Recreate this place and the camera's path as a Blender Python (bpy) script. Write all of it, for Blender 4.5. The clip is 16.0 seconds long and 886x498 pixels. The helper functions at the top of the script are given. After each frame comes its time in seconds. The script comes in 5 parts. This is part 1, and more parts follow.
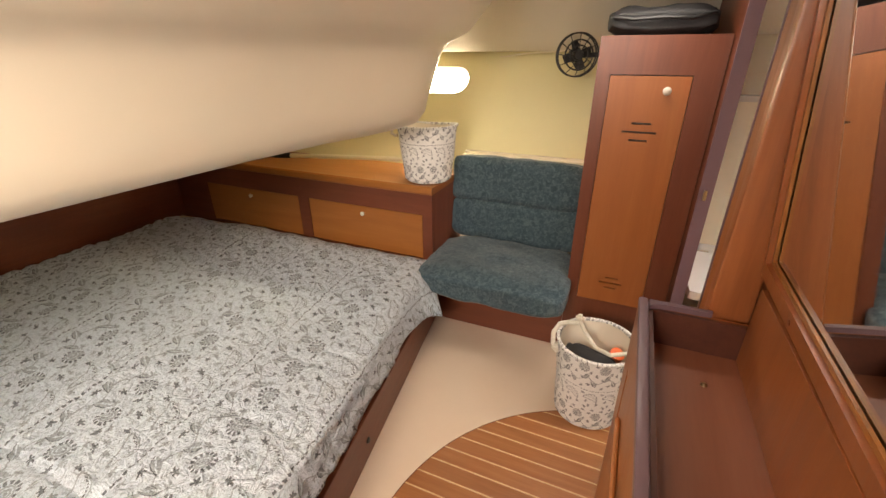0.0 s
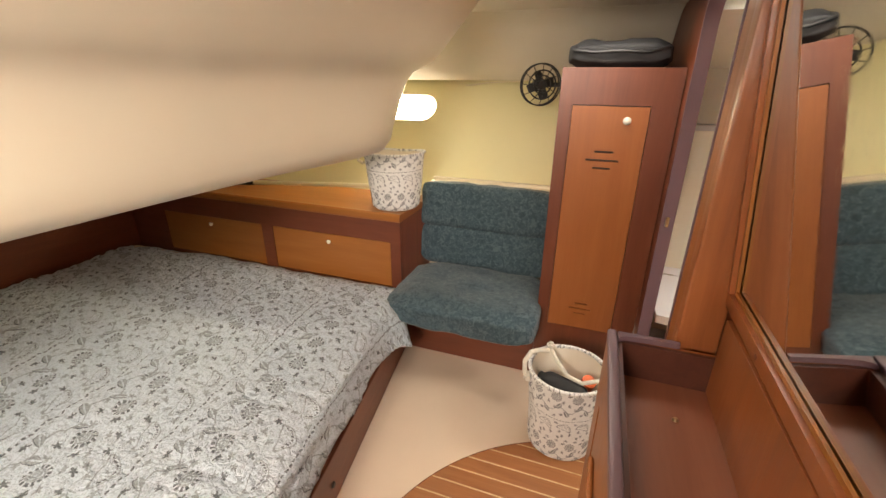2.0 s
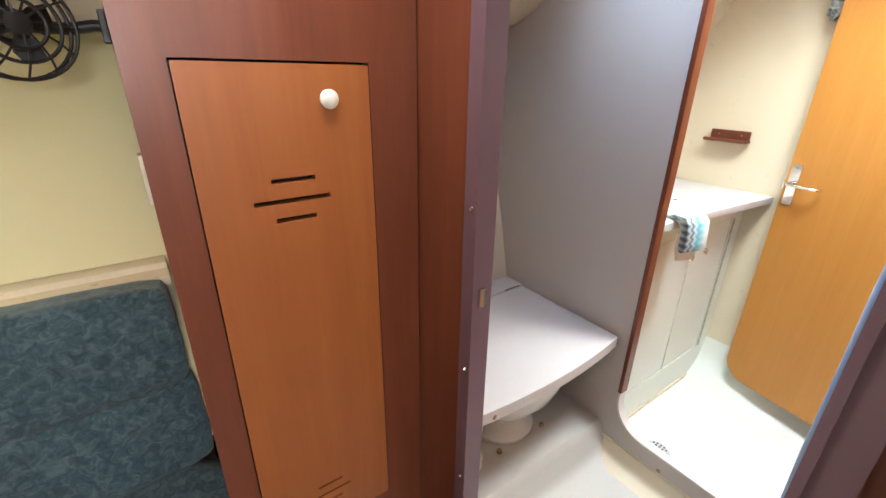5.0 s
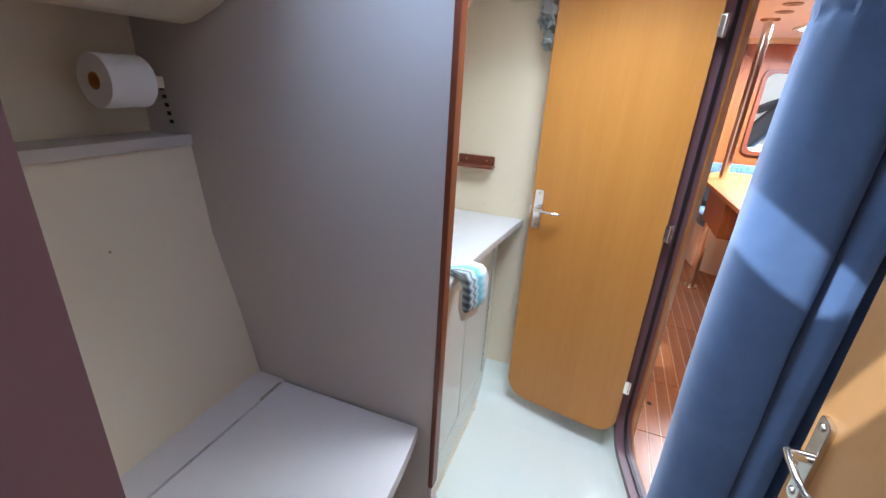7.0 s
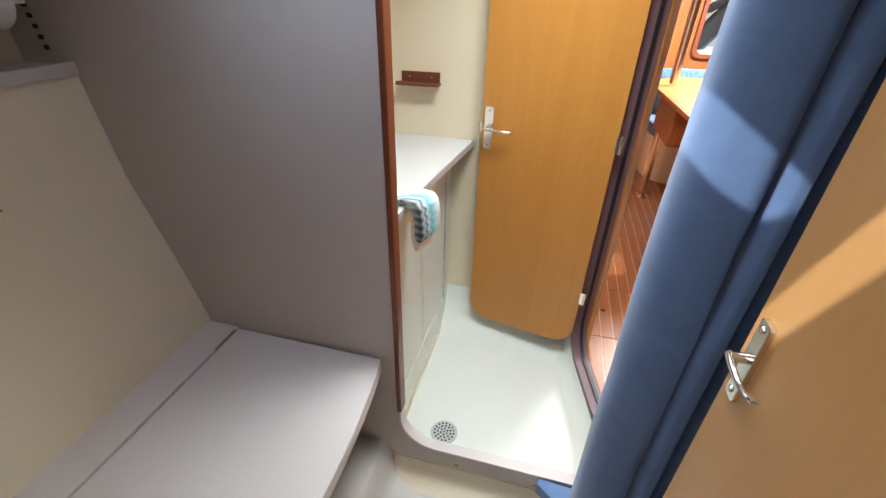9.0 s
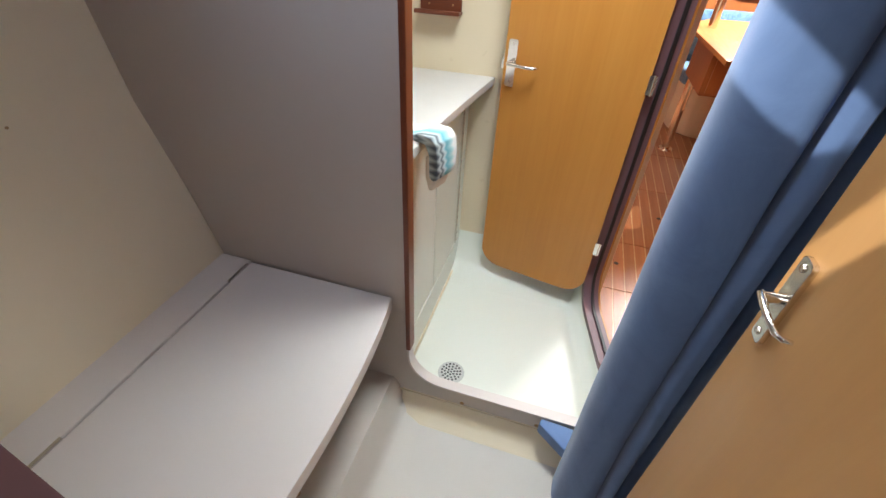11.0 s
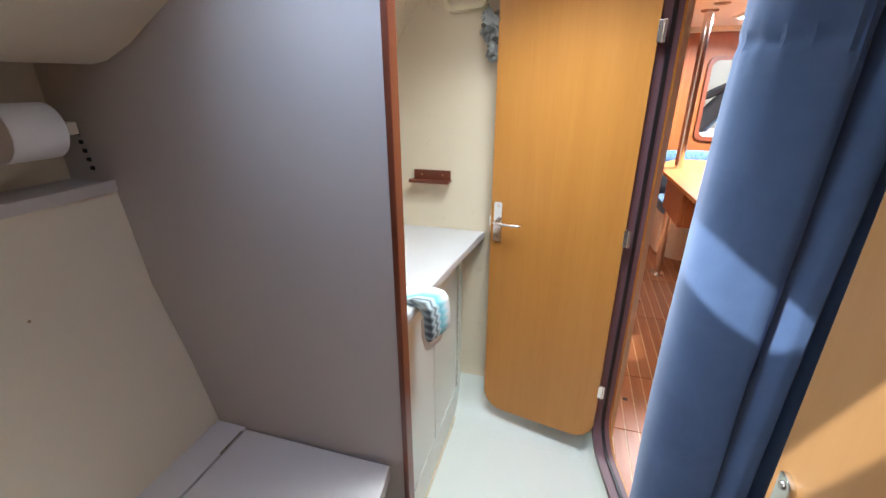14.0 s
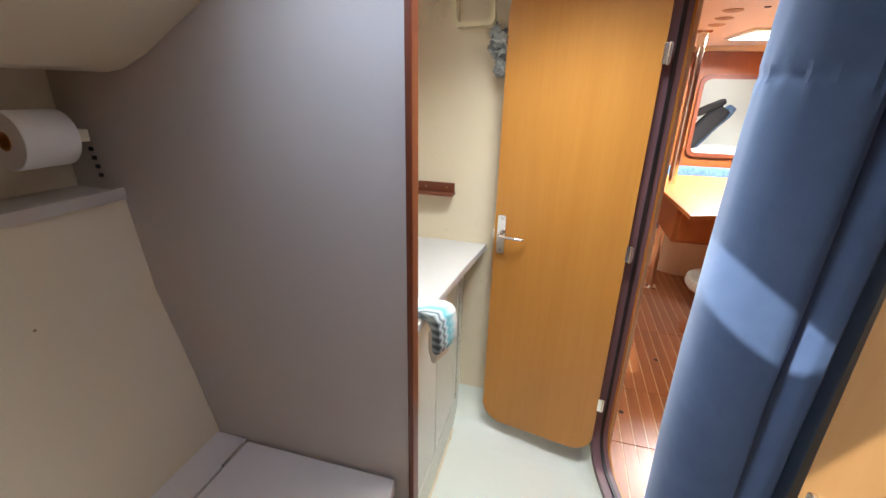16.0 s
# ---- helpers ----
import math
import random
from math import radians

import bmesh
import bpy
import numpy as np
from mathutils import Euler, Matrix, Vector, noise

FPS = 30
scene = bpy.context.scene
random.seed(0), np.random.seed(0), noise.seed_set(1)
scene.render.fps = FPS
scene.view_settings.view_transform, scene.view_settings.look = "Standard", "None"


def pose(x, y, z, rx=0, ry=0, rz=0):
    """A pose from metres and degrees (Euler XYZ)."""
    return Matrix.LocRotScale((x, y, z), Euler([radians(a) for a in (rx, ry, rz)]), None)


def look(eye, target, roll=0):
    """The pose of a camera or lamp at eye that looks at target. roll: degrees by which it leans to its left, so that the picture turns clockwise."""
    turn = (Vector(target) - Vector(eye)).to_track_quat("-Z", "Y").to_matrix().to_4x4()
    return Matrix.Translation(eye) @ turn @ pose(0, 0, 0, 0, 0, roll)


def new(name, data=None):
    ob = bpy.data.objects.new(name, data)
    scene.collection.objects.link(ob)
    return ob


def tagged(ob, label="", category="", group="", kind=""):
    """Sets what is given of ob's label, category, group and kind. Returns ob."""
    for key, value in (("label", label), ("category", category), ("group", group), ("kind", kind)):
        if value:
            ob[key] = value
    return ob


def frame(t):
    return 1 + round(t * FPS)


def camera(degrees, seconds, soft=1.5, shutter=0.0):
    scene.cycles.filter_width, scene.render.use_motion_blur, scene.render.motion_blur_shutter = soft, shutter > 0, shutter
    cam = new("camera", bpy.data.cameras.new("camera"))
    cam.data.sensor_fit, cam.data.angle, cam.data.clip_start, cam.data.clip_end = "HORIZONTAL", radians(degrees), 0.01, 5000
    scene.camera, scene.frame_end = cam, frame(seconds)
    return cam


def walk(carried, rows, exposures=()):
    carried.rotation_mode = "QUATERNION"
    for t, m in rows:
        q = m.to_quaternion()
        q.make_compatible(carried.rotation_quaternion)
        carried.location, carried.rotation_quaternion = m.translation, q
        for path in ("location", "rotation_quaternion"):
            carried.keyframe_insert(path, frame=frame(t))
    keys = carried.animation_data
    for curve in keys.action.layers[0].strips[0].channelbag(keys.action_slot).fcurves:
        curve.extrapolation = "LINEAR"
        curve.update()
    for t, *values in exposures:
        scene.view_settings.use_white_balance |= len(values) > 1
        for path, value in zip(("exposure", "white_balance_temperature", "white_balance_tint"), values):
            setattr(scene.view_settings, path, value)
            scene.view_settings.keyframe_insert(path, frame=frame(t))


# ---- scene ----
cam = camera(92.8, 16.0)
PATH = [
    (0, (1.06, 0.385, 1.5), (0.334, 2.044, 0.65), -0.2),
    (0.5, (1.062, 0.379, 1.497), (0.255, 1.979, 0.61), -1.3),
    (1, (1.063, 0.389, 1.492), (0.281, 1.979, 0.564), -1.0),
    (1.4, (1.069, 0.417, 1.496), (0.254, 2.008, 0.598), -1.4),
    (1.5, (1.071, 0.425, 1.495), (0.292, 2.053, 0.632), -0.1),
    (2, (1.061, 0.435, 1.512), (0.44, 2.18, 0.758), 0.5),
    (2.3, (1.019, 0.472, 1.493), (0.726, 2.343, 0.849), -1.9),
    (2.5, (0.981, 0.531, 1.5), (0.796, 2.408, 0.837), -0.6),
    (2.6, (0.951, 0.556, 1.5), (0.715, 2.407, 0.78), -1.1),
    (3, (0.883, 0.673, 1.476), (0.758, 2.483, 0.635), -0.4),
    (3.5, (0.79, 0.843, 1.393), (0.625, 2.642, 0.536), -3.2),
    (4, (0.75, 1.196, 1.386), (0.827, 3.007, 0.541), 0.1),
    (4.3, (0.749, 1.346, 1.351), (1.088, 3.137, 0.528), 1.8),
    (4.5, (0.763, 1.474, 1.422), (1.324, 3.175, 0.532), 1.8),
    (4.6, (0.825, 1.515, 1.453), (1.415, 3.19, 0.533), 2.2),
    (5, (0.882, 1.647, 1.395), (1.962, 3.145, 0.628), 0.9),
    (5.2, (0.952, 1.71, 1.392), (2.15, 3.095, 0.586), -0.1),
    (7.5, (1.33, 1.962, 1.495), (3.124, 2.415, 0.738), 1.8),
    (8, (1.378, 1.968, 1.51), (3.159, 2.281, 0.655), -0.1),
    (8.5, (1.366, 1.937, 1.506), (3.117, 2.319, 0.618), 1.1),
    (9, (1.336, 1.938, 1.45), (2.994, 2.352, 0.411), 1.4),
    (11.3, (1.341, 1.947, 1.407), (2.861, 2.374, 0.178), 2.8),
    (11.5, (1.341, 1.95, 1.413), (2.866, 2.383, 0.193), 2.7),
    (12, (1.341, 1.948, 1.408), (2.803, 2.422, 0.129), 2.7),
    (12.5, (1.345, 1.941, 1.389), (2.766, 2.388, 0.055), 5.2),
    (12.9, (1.377, 1.951, 1.403), (2.895, 2.404, 0.182), 4.2),
    (13, (1.357, 1.933, 1.412), (2.907, 2.412, 0.242), 3.7),
    (13.5, (1.362, 1.928, 1.48), (3.044, 2.477, 0.549), 0.7),
    (14, (1.363, 1.928, 1.53), (3.143, 2.457, 0.787), -0.2),
    (14.5, (1.372, 1.927, 1.569), (3.213, 2.404, 0.949), -0.3),
    (15, (1.371, 1.94, 1.58), (3.235, 2.366, 0.994), -0.1),
    (15.5, (1.379, 1.958, 1.575), (3.236, 2.349, 0.944), 0.6),
    (16, (1.346, 1.979, 1.546), (3.152, 2.466, 0.839), 1.3),
]
EXPOSURES = [(0, 0.1, 7450, 15), (1.2, 0.12, 7400, 14), (2.0, 0.2, 7300, 13), (3.5, 0.4, 6600, 6), (4.3, 0.42, 6350, 7), (5.0, 0.26, 6000, 9), (5.4, 0.22, 5750, 9), (7.3, -0.42, 5300, 11), (8.0, -0.38, 5700, 11), (8.5, -0.4, 5800, 10), (9.0, -0.42, 6050, 9), (13.0, -0.45, 6150, 10), (14.1, -0.38, 5700, 10), (15.0, -0.36, 6100, 11), (16.0, -0.42, 6200, 11)]
walk(cam, [(t, look(eye, target, roll)) for t, eye, target, roll in PATH], EXPOSURES)

# ---- world and light ----
SUN_DIR = Vector((-0.28, 0.78, 0.56)).normalized()
world = bpy.data.worlds.new("sky")
scene.world = world
world.use_nodes = True
wn = world.node_tree
sky = wn.nodes.new("ShaderNodeTexSky")
sky.sky_type = "NISHITA"
sky.sun_disc = False
sky.sun_elevation = math.asin(SUN_DIR.z)
sky.sun_rotation = math.atan2(SUN_DIR.x, SUN_DIR.y)
wn.links.new(sky.outputs[0], wn.nodes["Background"].inputs[0])
wn.nodes["Background"].inputs[1].default_value = 0.12
sun_data = bpy.data.lights.new("sun", "SUN")
sun_data.energy, sun_data.angle, sun_data.color = 5.0, radians(0.5), (1.0, 0.95, 0.86)
new("sun", sun_data).matrix_world = look(SUN_DIR * 20, (0, 0, 0))


def light_panel(name, eye, target, width, height, watts, colour=(1.0, 0.98, 0.95), spread=170):
    """The sky's light in the opening of a hatch or window, or an added fill."""
    data = bpy.data.lights.new(name, "AREA")
    data.shape, data.size, data.size_y, data.energy, data.color, data.spread = "RECTANGLE", width, height, watts, colour, radians(spread)
    ob = new(name, data)
    ob.matrix_world = look(eye, target)
    return ob


light_panel("cabin_hatch_light", (0.99, 2.155, 1.86), (0.99, 2.155, 0), 0.36, 0.36, 3.5)
# unseen fill lamp added under the headliner to brighten the bed; no opening there
light_panel("companion_light", (0.58, -0.55, 1.76), (-1.05, 1.5, 0.45), 0.8, 0.5, 57, (1.0, 0.96, 0.91), 135)
light_panel("port_light", (-0.23, 3.335, 1.345), (-0.32, 2.75, 0.80), 0.38, 0.13, 46, (1.0, 0.96, 0.72), 178)
light_panel("head_window_light", (1.665, 2.625, 1.948), (1.97, 1.75, 1.25), 0.22, 0.14, 1.5, (0.66, 0.80, 1.0))
light_panel("head_hatch_light", (1.92, 2.30, 1.955), (2.14, 2.31, 1.55), 0.24, 0.22, 2.0, (0.52, 0.69, 1.0), 115)
light_panel("shower_hatch_light", (2.42, 1.98, 2.03), (2.42, 2.0, 0), 0.30, 0.36, 14.5, (0.95, 1.0, 0.97), 120)
light_panel("saloon_hatch_light", (5.3, 0.5, 2.03), (5.0, 0.8, 0), 0.55, 0.6, 380)
light_panel("saloon_aft_hatch_light", (3.86, 1.7, 2.03), (3.9, 1.3, 0), 0.44, 0.55, 30)
light_panel("forecabin_hatch_light", (6.95, 0.25, 2.03), (6.95, 0.25, 0), 0.45, 0.45, 8)


# ---- materials ----
def ramp(nt, fac, stops):
    r = nt.nodes.new("ShaderNodeValToRGB")
    els = r.color_ramp.elements
    while len(els) < len(stops):
        els.new(0.5)
    for el, (pos, col) in zip(els, stops):
        el.position, el.color = pos, (*col, 1)
    nt.links.new(fac, r.inputs[0])
    return r.outputs[0]


def base_material(name, rough=0.5, metal=0.0, spec=0.5):
    m = bpy.data.materials.new(name)
    m.use_nodes = True
    b = m.node_tree.nodes["Principled BSDF"]
    b.inputs["Roughness"].default_value = rough
    b.inputs["Metallic"].default_value = metal
    b.inputs["Specular IOR Level"].default_value = spec
    return m, m.node_tree, b


def coords(nt, scale=(1, 1, 1), kind="Object"):
    tc = nt.nodes.new("ShaderNodeTexCoord")
    mp = nt.nodes.new("ShaderNodeMapping")
    mp.inputs["Scale"].default_value = scale
    nt.links.new(tc.outputs[kind], mp.inputs[0])
    return mp.outputs[0]


def tex_noise(nt, vec, scale, detail=4, rough=0.5, distort=0.0):
    n = nt.nodes.new("ShaderNodeTexNoise")
    n.inputs["Scale"].default_value = scale
    n.inputs["Detail"].default_value = detail
    n.inputs["Roughness"].default_value = rough
    n.inputs["Distortion"].default_value = distort
    nt.links.new(vec, n.inputs["Vector"])
    return n.outputs[0]


def mixed(nt, fac, a, b, mode="MIX"):
    mx = nt.nodes.new("ShaderNodeMix")
    mx.data_type, mx.blend_type = "RGBA", mode
    for sock, v in ((mx.inputs[0], fac), (mx.inputs[6], a), (mx.inputs[7], b)):
        if isinstance(v, (int, float)):
            sock.default_value = v
        elif isinstance(v, tuple):
            sock.default_value = (*v, 1)
        else:
            nt.links.new(v, sock)
    return mx.outputs[2]


def calc(nt, op, a, b=0.0, clamp=False):
    n = nt.nodes.new("ShaderNodeMath")
    n.operation, n.use_clamp = op, clamp
    for sock, v in zip(n.inputs, (a, b)):
        if isinstance(v, (int, float)):
            sock.default_value = v
        else:
            nt.links.new(v, sock)
    return n.outputs[0]


def bump(nt, b, height, strength=0.2, dist=0.005):
    n = nt.nodes.new("ShaderNodeBump")
    n.inputs["Strength"].default_value = strength
    n.inputs["Distance"].default_value = dist
    nt.links.new(height, n.inputs["Height"])
    nt.links.new(n.outputs[0], b.inputs["Normal"])


def wood(name, dark, mid, light, grain=(22, 22, 1.6), rough=0.34, vary=0.16):
    """Varnished wood; grain runs along the axis with the small scale."""
    m, nt, b = base_material(name, rough)
    v = coords(nt, grain)
    n1 = tex_noise(nt, v, 1.0, 6, 0.6, 0.6)
    n2 = tex_noise(nt, v, 7.0, 3, 0.6)
    f = calc(nt, "ADD", calc(nt, "MULTIPLY", n1, 0.72), calc(nt, "MULTIPLY", n2, 0.28))
    col = ramp(nt, f, ((0.24, dark), (0.5, mid), (0.76, light)))
    blot = tex_noise(nt, coords(nt), 2.2, 2)
    col = mixed(nt, calc(nt, "MULTIPLY", blot, vary * 2), col, dark)
    info = nt.nodes.new("ShaderNodeObjectInfo")
    hs = nt.nodes.new("ShaderNodeHueSaturation")
    nt.links.new(calc(nt, "ADD", calc(nt, "MULTIPLY", info.outputs["Random"], 0.22), 0.89), hs.inputs["Value"])
    nt.links.new(col, hs.inputs["Color"])
    nt.links.new(hs.outputs[0], b.inputs["Base Color"])
    nt.links.new(calc(nt, "ADD", calc(nt, "MULTIPLY", n2, 0.2), rough - 0.08), b.inputs["Roughness"])
    bump(nt, b, n2, 0.08, 0.002)
    return m


def painted(name, colour, rough=0.4, stain=0.10, grain_scale=350, grain_strength=0.05, stain_col=None):
    m, nt, b = base_material(name, rough)
    v = coords(nt)
    big = tex_noise(nt, v, 2.6, 4, 0.6)
    mid = tex_noise(nt, v, 17, 4, 0.6)
    dirt = stain_col or tuple(c * 0.72 for c in colour)
    f = calc(nt, "MULTIPLY", calc(nt, "ADD", calc(nt, "MULTIPLY", big, 0.7), calc(nt, "MULTIPLY", mid, 0.3)), stain * 2.2)
    nt.links.new(mixed(nt, f, colour, dirt), b.inputs["Base Color"])
    nt.links.new(calc(nt, "ADD", calc(nt, "MULTIPLY", mid, 0.16), rough - 0.08), b.inputs["Roughness"])
    bump(nt, b, tex_noise(nt, v, grain_scale, 2), grain_strength, 0.002)
    return m


def metal(name, colour, rough=0.2):
    m, nt, b = base_material(name, rough, 1.0)
    v = coords(nt)
    n = tex_noise(nt, v, 60, 3)
    nt.links.new(mixed(nt, calc(nt, "MULTIPLY", n, 0.25), colour, tuple(c * 0.6 for c in colour)), b.inputs["Base Color"])
    nt.links.new(calc(nt, "ADD", calc(nt, "MULTIPLY", n, 0.14), rough - 0.06), b.inputs["Roughness"])
    return m


def cloth(name, colours, scale, rough=0.95, weave=900, relief=0.3):
    m, nt, b = base_material(name, rough, spec=0.15)
    v = coords(nt)
    n = tex_noise(nt, v, scale, 5, 0.65, 1.2)
    col = ramp(nt, n, colours)
    big = tex_noise(nt, v, 3, 2)
    nt.links.new(mixed(nt, calc(nt, "MULTIPLY", big, 0.4), col, tuple(c * 0.7 for c in colours[0][1])), b.inputs["Base Color"])
    b.inputs["Sheen Weight"].default_value = 0.25
    bump(nt, b, calc(nt, "ADD", tex_noise(nt, v, weave, 2), calc(nt, "MULTIPLY", n, 0.8)), relief, 0.003)
    return m


def printed(name, ground, ink, ink2, size, relief, around=False, wash_amount=0.2, busy=1.0):
    """Block-printed cotton: rows of rosettes, paisleys, leaves and sprigs between dashed stitch lines."""
    m, nt, b = base_material(name, 0.92, spec=0.15)
    tc = nt.nodes.new("ShaderNodeTexCoord")
    v = tc.outputs["UV"]
    xyz = nt.nodes.new("ShaderNodeSeparateXYZ")
    nt.links.new(v, xyz.inputs[0])

    def k(op, p, q=0.0):
        return calc(nt, op, p, q)
    a, r = (xyz.outputs[1], xyz.outputs[0]) if around else (xyz.outputs[0], xyz.outputs[1])
    wob = k("SUBTRACT", tex_noise(nt, v, 60 / size, 3), 0.5)
    wob2 = k("SUBTRACT", tex_noise(nt, v, 190 / size, 2), 0.5)
    wide, step = 0.435 * size, 0.1385 * size
    across = k("ADD", k("ADD", k("ADD", a, k("MULTIPLY", r, 0.0 if around else 0.085)), 0.023), k("MULTIPLY", wob, 0.012 * size))
    across = k("MULTIPLY", k("FRACT", k("DIVIDE", k("ADD", across, 10 * wide), wide)), wide)
    rows = k("ADD", k("ADD", r, -0.038), k("MULTIPLY", wob2, 0.012 * size))

    def local(centre, start, every=1.0):
        """Offsets from the middle of the nearest repeat of a motif."""
        x = k("SUBTRACT", across, centre * size)
        f = k("FRACT", k("ADD", k("DIVIDE", k("SUBTRACT", rows, start * size), step * every), 20.5))
        return x, k("MULTIPLY", k("SUBTRACT", f, 0.5), step * every)

    def turned(x, y, angle):
        c, s = math.cos(angle), math.sin(angle)
        return k("ADD", k("MULTIPLY", x, c), k("MULTIPLY", y, s)), k("SUBTRACT", k("MULTIPLY", y, c), k("MULTIPLY", x, s))

    def radius(x, y, rx, ry):
        px, py = k("DIVIDE", x, rx * size), k("DIVIDE", y, ry * size)
        return k("SQRT", k("ADD", k("MULTIPLY", px, px), k("MULTIPLY", py, py)))

    def between(d, lo, hi):
        return k("MULTIPLY", k("GREATER_THAN", d, lo), k("LESS_THAN", d, hi))

    def beads(x, y, count):
        return k("GREATER_THAN", k("SINE", k("MULTIPLY", k("ARCTAN2", y, x), float(count))), -0.25)
    soft, dark = [], []
    # rosettes: a grey heart in a ring of dark beads
    x, y = local(0.196, 1.804)
    d = radius(x, y, 0.037, 0.037)
    dark.append(k("MULTIPLY", between(d, 0.70, 1.0), beads(x, y, 13)))
    soft.append(k("MULTIPLY", k("LESS_THAN", d, 0.66), k("GREATER_THAN", k("SINE", k("MULTIPLY", d, 24.0)), -0.55)))
    # paisleys: a grey teardrop with a beaded spine
    x, y = turned(*local(0.385, 1.749), 0.35)
    bent = k("ADD", x, k("MULTIPLY", k("MULTIPLY", y, y), 9.0 / size))
    d = radius(bent, y, 0.028, 0.056)
    soft.append(between(d, 0.86, 0.99))
    soft.append(k("MULTIPLY", k("LESS_THAN", d, 0.52), k("GREATER_THAN", wob2, 0.08)))
    spine = radius(k("ADD", bent, -0.002 * size), y, 0.017, 0.044)
    dark.append(k("MULTIPLY", k("MULTIPLY", between(spine, 0.72, 1.02), k("GREATER_THAN", bent, 0.0)), k("GREATER_THAN", k("SINE", k("MULTIPLY", y, 640.0 / size)), -0.2)))
    # leaves with a pale vein, joined by a waving stem
    for centre, start, angle in ((0.072, 1.743, -0.55), (0.128, 1.69, 0.5)):
        x, y = turned(*local(centre, start), angle)
        d = k("ADD", k("ABSOLUTE", k("DIVIDE", y, 0.015 * size)), k("POWER", k("ABSOLUTE", k("DIVIDE", x, 0.033 * size)), 2.0))
        soft.append(k("MULTIPLY", k("LESS_THAN", d, 1.0), k("GREATER_THAN", k("ABSOLUTE", y), 0.0022 * size)))
        dark.append(k("MULTIPLY", between(d, 0.86, 1.06), k("LESS_THAN", y, 0.0)))
    stem = k("SUBTRACT", k("SUBTRACT", across, 0.098 * size), k("MULTIPLY", k("SINE", k("MULTIPLY", rows, math.tau / step)), 0.020 * size))
    soft.append(k("LESS_THAN", k("ABSOLUTE", stem), 0.0028 * size))
    # small sprigs
    for centre, start in ((0.255, 1.77), (0.285, 1.845), (0.143, 1.755), (0.315, 1.79), (0.035, 1.80), (0.34, 1.85), (0.250, 1.84), (0.225, 1.75), (0.06, 1.845), (0.165, 1.715), (0.30, 1.735), (0.41, 1.82), (0.11, 1.80)):
        x, y = turned(*local(centre, start), centre * 20)
        d = k("ADD", radius(x, y, 0.015, 0.010), k("MULTIPLY", k("SINE", k("MULTIPLY", k("ARCTAN2", y, x), 5.0)), 0.35))
        (dark if centre in (0.285, 0.143, 0.225, 0.06, 0.315) else soft).append(k("LESS_THAN", d, 0.82))
    # fine curls between the motifs
    curl = tex_noise(nt, v, 30 / size, 2, 0.5, 1.5)
    soft.append(k("MULTIPLY", between(curl, 0.475, 0.515), 0.45 * busy))
    curl = tex_noise(nt, v, 55 / size, 2, 0.5, 2.0)
    soft.append(k("MULTIPLY", k("GREATER_THAN", curl, 0.60), 0.5 * busy))
    # stitch lines
    line = k("LESS_THAN", k("ABSOLUTE", k("SUBTRACT", across, 0.004 * size)), 0.0032 * size)
    dark.append(k("MULTIPLY", line, k("LESS_THAN", k("FRACT", k("ADD", k("DIVIDE", rows, 0.020 * size), 90.0)), 0.62)))

    def union(masks):
        out = masks[0]
        for q in masks[1:]:
            out = k("MAXIMUM", out, q)
        return out
    uneven = k("ADD", k("MULTIPLY", tex_noise(nt, v, 90, 2), 0.6), 0.58)
    col = mixed(nt, calc(nt, "MULTIPLY", union(soft), uneven, True), ground, ink2)
    col = mixed(nt, calc(nt, "MULTIPLY", union(dark), uneven, True), col, ink)
    col = mixed(nt, calc(nt, "MULTIPLY", tex_noise(nt, v, 5, 3), wash_amount), col, tuple(q * 0.75 for q in ground))
    nt.links.new(col, b.inputs["Base Color"])
    puffs = tex_noise(nt, v, 32, 3, 0.6, 0.8)
    pucker = k("MULTIPLY", line, -0.5)
    bump(nt, b, k("ADD", k("ADD", puffs, pucker), k("MULTIPLY", tex_noise(nt, v, 600, 2), 0.12)), relief, 0.02)
    return m


def glass_mat(name, tint=(1, 1, 1), rough=0.02):
    m, nt, b = base_material(name, rough)
    b.inputs["Base Color"].default_value = (*tint, 1)
    b.inputs["Transmission Weight"].default_value = 1.0
    b.inputs["IOR"].default_value = 1.45
    return m


def glow(name, colour, strength):
    """Bright daylight seen through a translucent pane."""
    m, nt, b = base_material(name, 0.4)
    b.inputs["Base Color"].default_value = (*colour, 1)
    b.inputs["Emission Color"].default_value = (*colour, 1)
    b.inputs["Emission Strength"].default_value = strength
    return m


MAHOGANY = wood("mahogany", (0.118, 0.030, 0.014), (0.168, 0.045, 0.020), (0.215, 0.064, 0.028))
MAHOGANY_H = wood("mahogany_across", (0.118, 0.030, 0.014), (0.168, 0.045, 0.020), (0.215, 0.064, 0.028), (1.6, 22, 22))
MAHOGANY_Y = wood("mahogany_fore_aft", (0.118, 0.030, 0.014), (0.168, 0.045, 0.020), (0.215, 0.064, 0.028), (22, 1.6, 22))
HONEY = wood("honey_ply", (0.255, 0.074, 0.018), (0.31, 0.096, 0.024), (0.36, 0.122, 0.033), (16, 16, 1.1), 0.36, 0.08)
HONEY_H = wood("honey_ply_across", (0.27, 0.092, 0.019), (0.33, 0.118, 0.026), (0.385, 0.148, 0.037), (1.1, 16, 16), 0.36, 0.08)
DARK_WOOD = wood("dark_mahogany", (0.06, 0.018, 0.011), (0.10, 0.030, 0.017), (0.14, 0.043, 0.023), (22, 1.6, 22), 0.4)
OAK = wood("pale_ply", (0.41, 0.168, 0.028), (0.46, 0.20, 0.036), (0.51, 0.235, 0.048), (13, 13, 0.8), 0.34, 0.07)
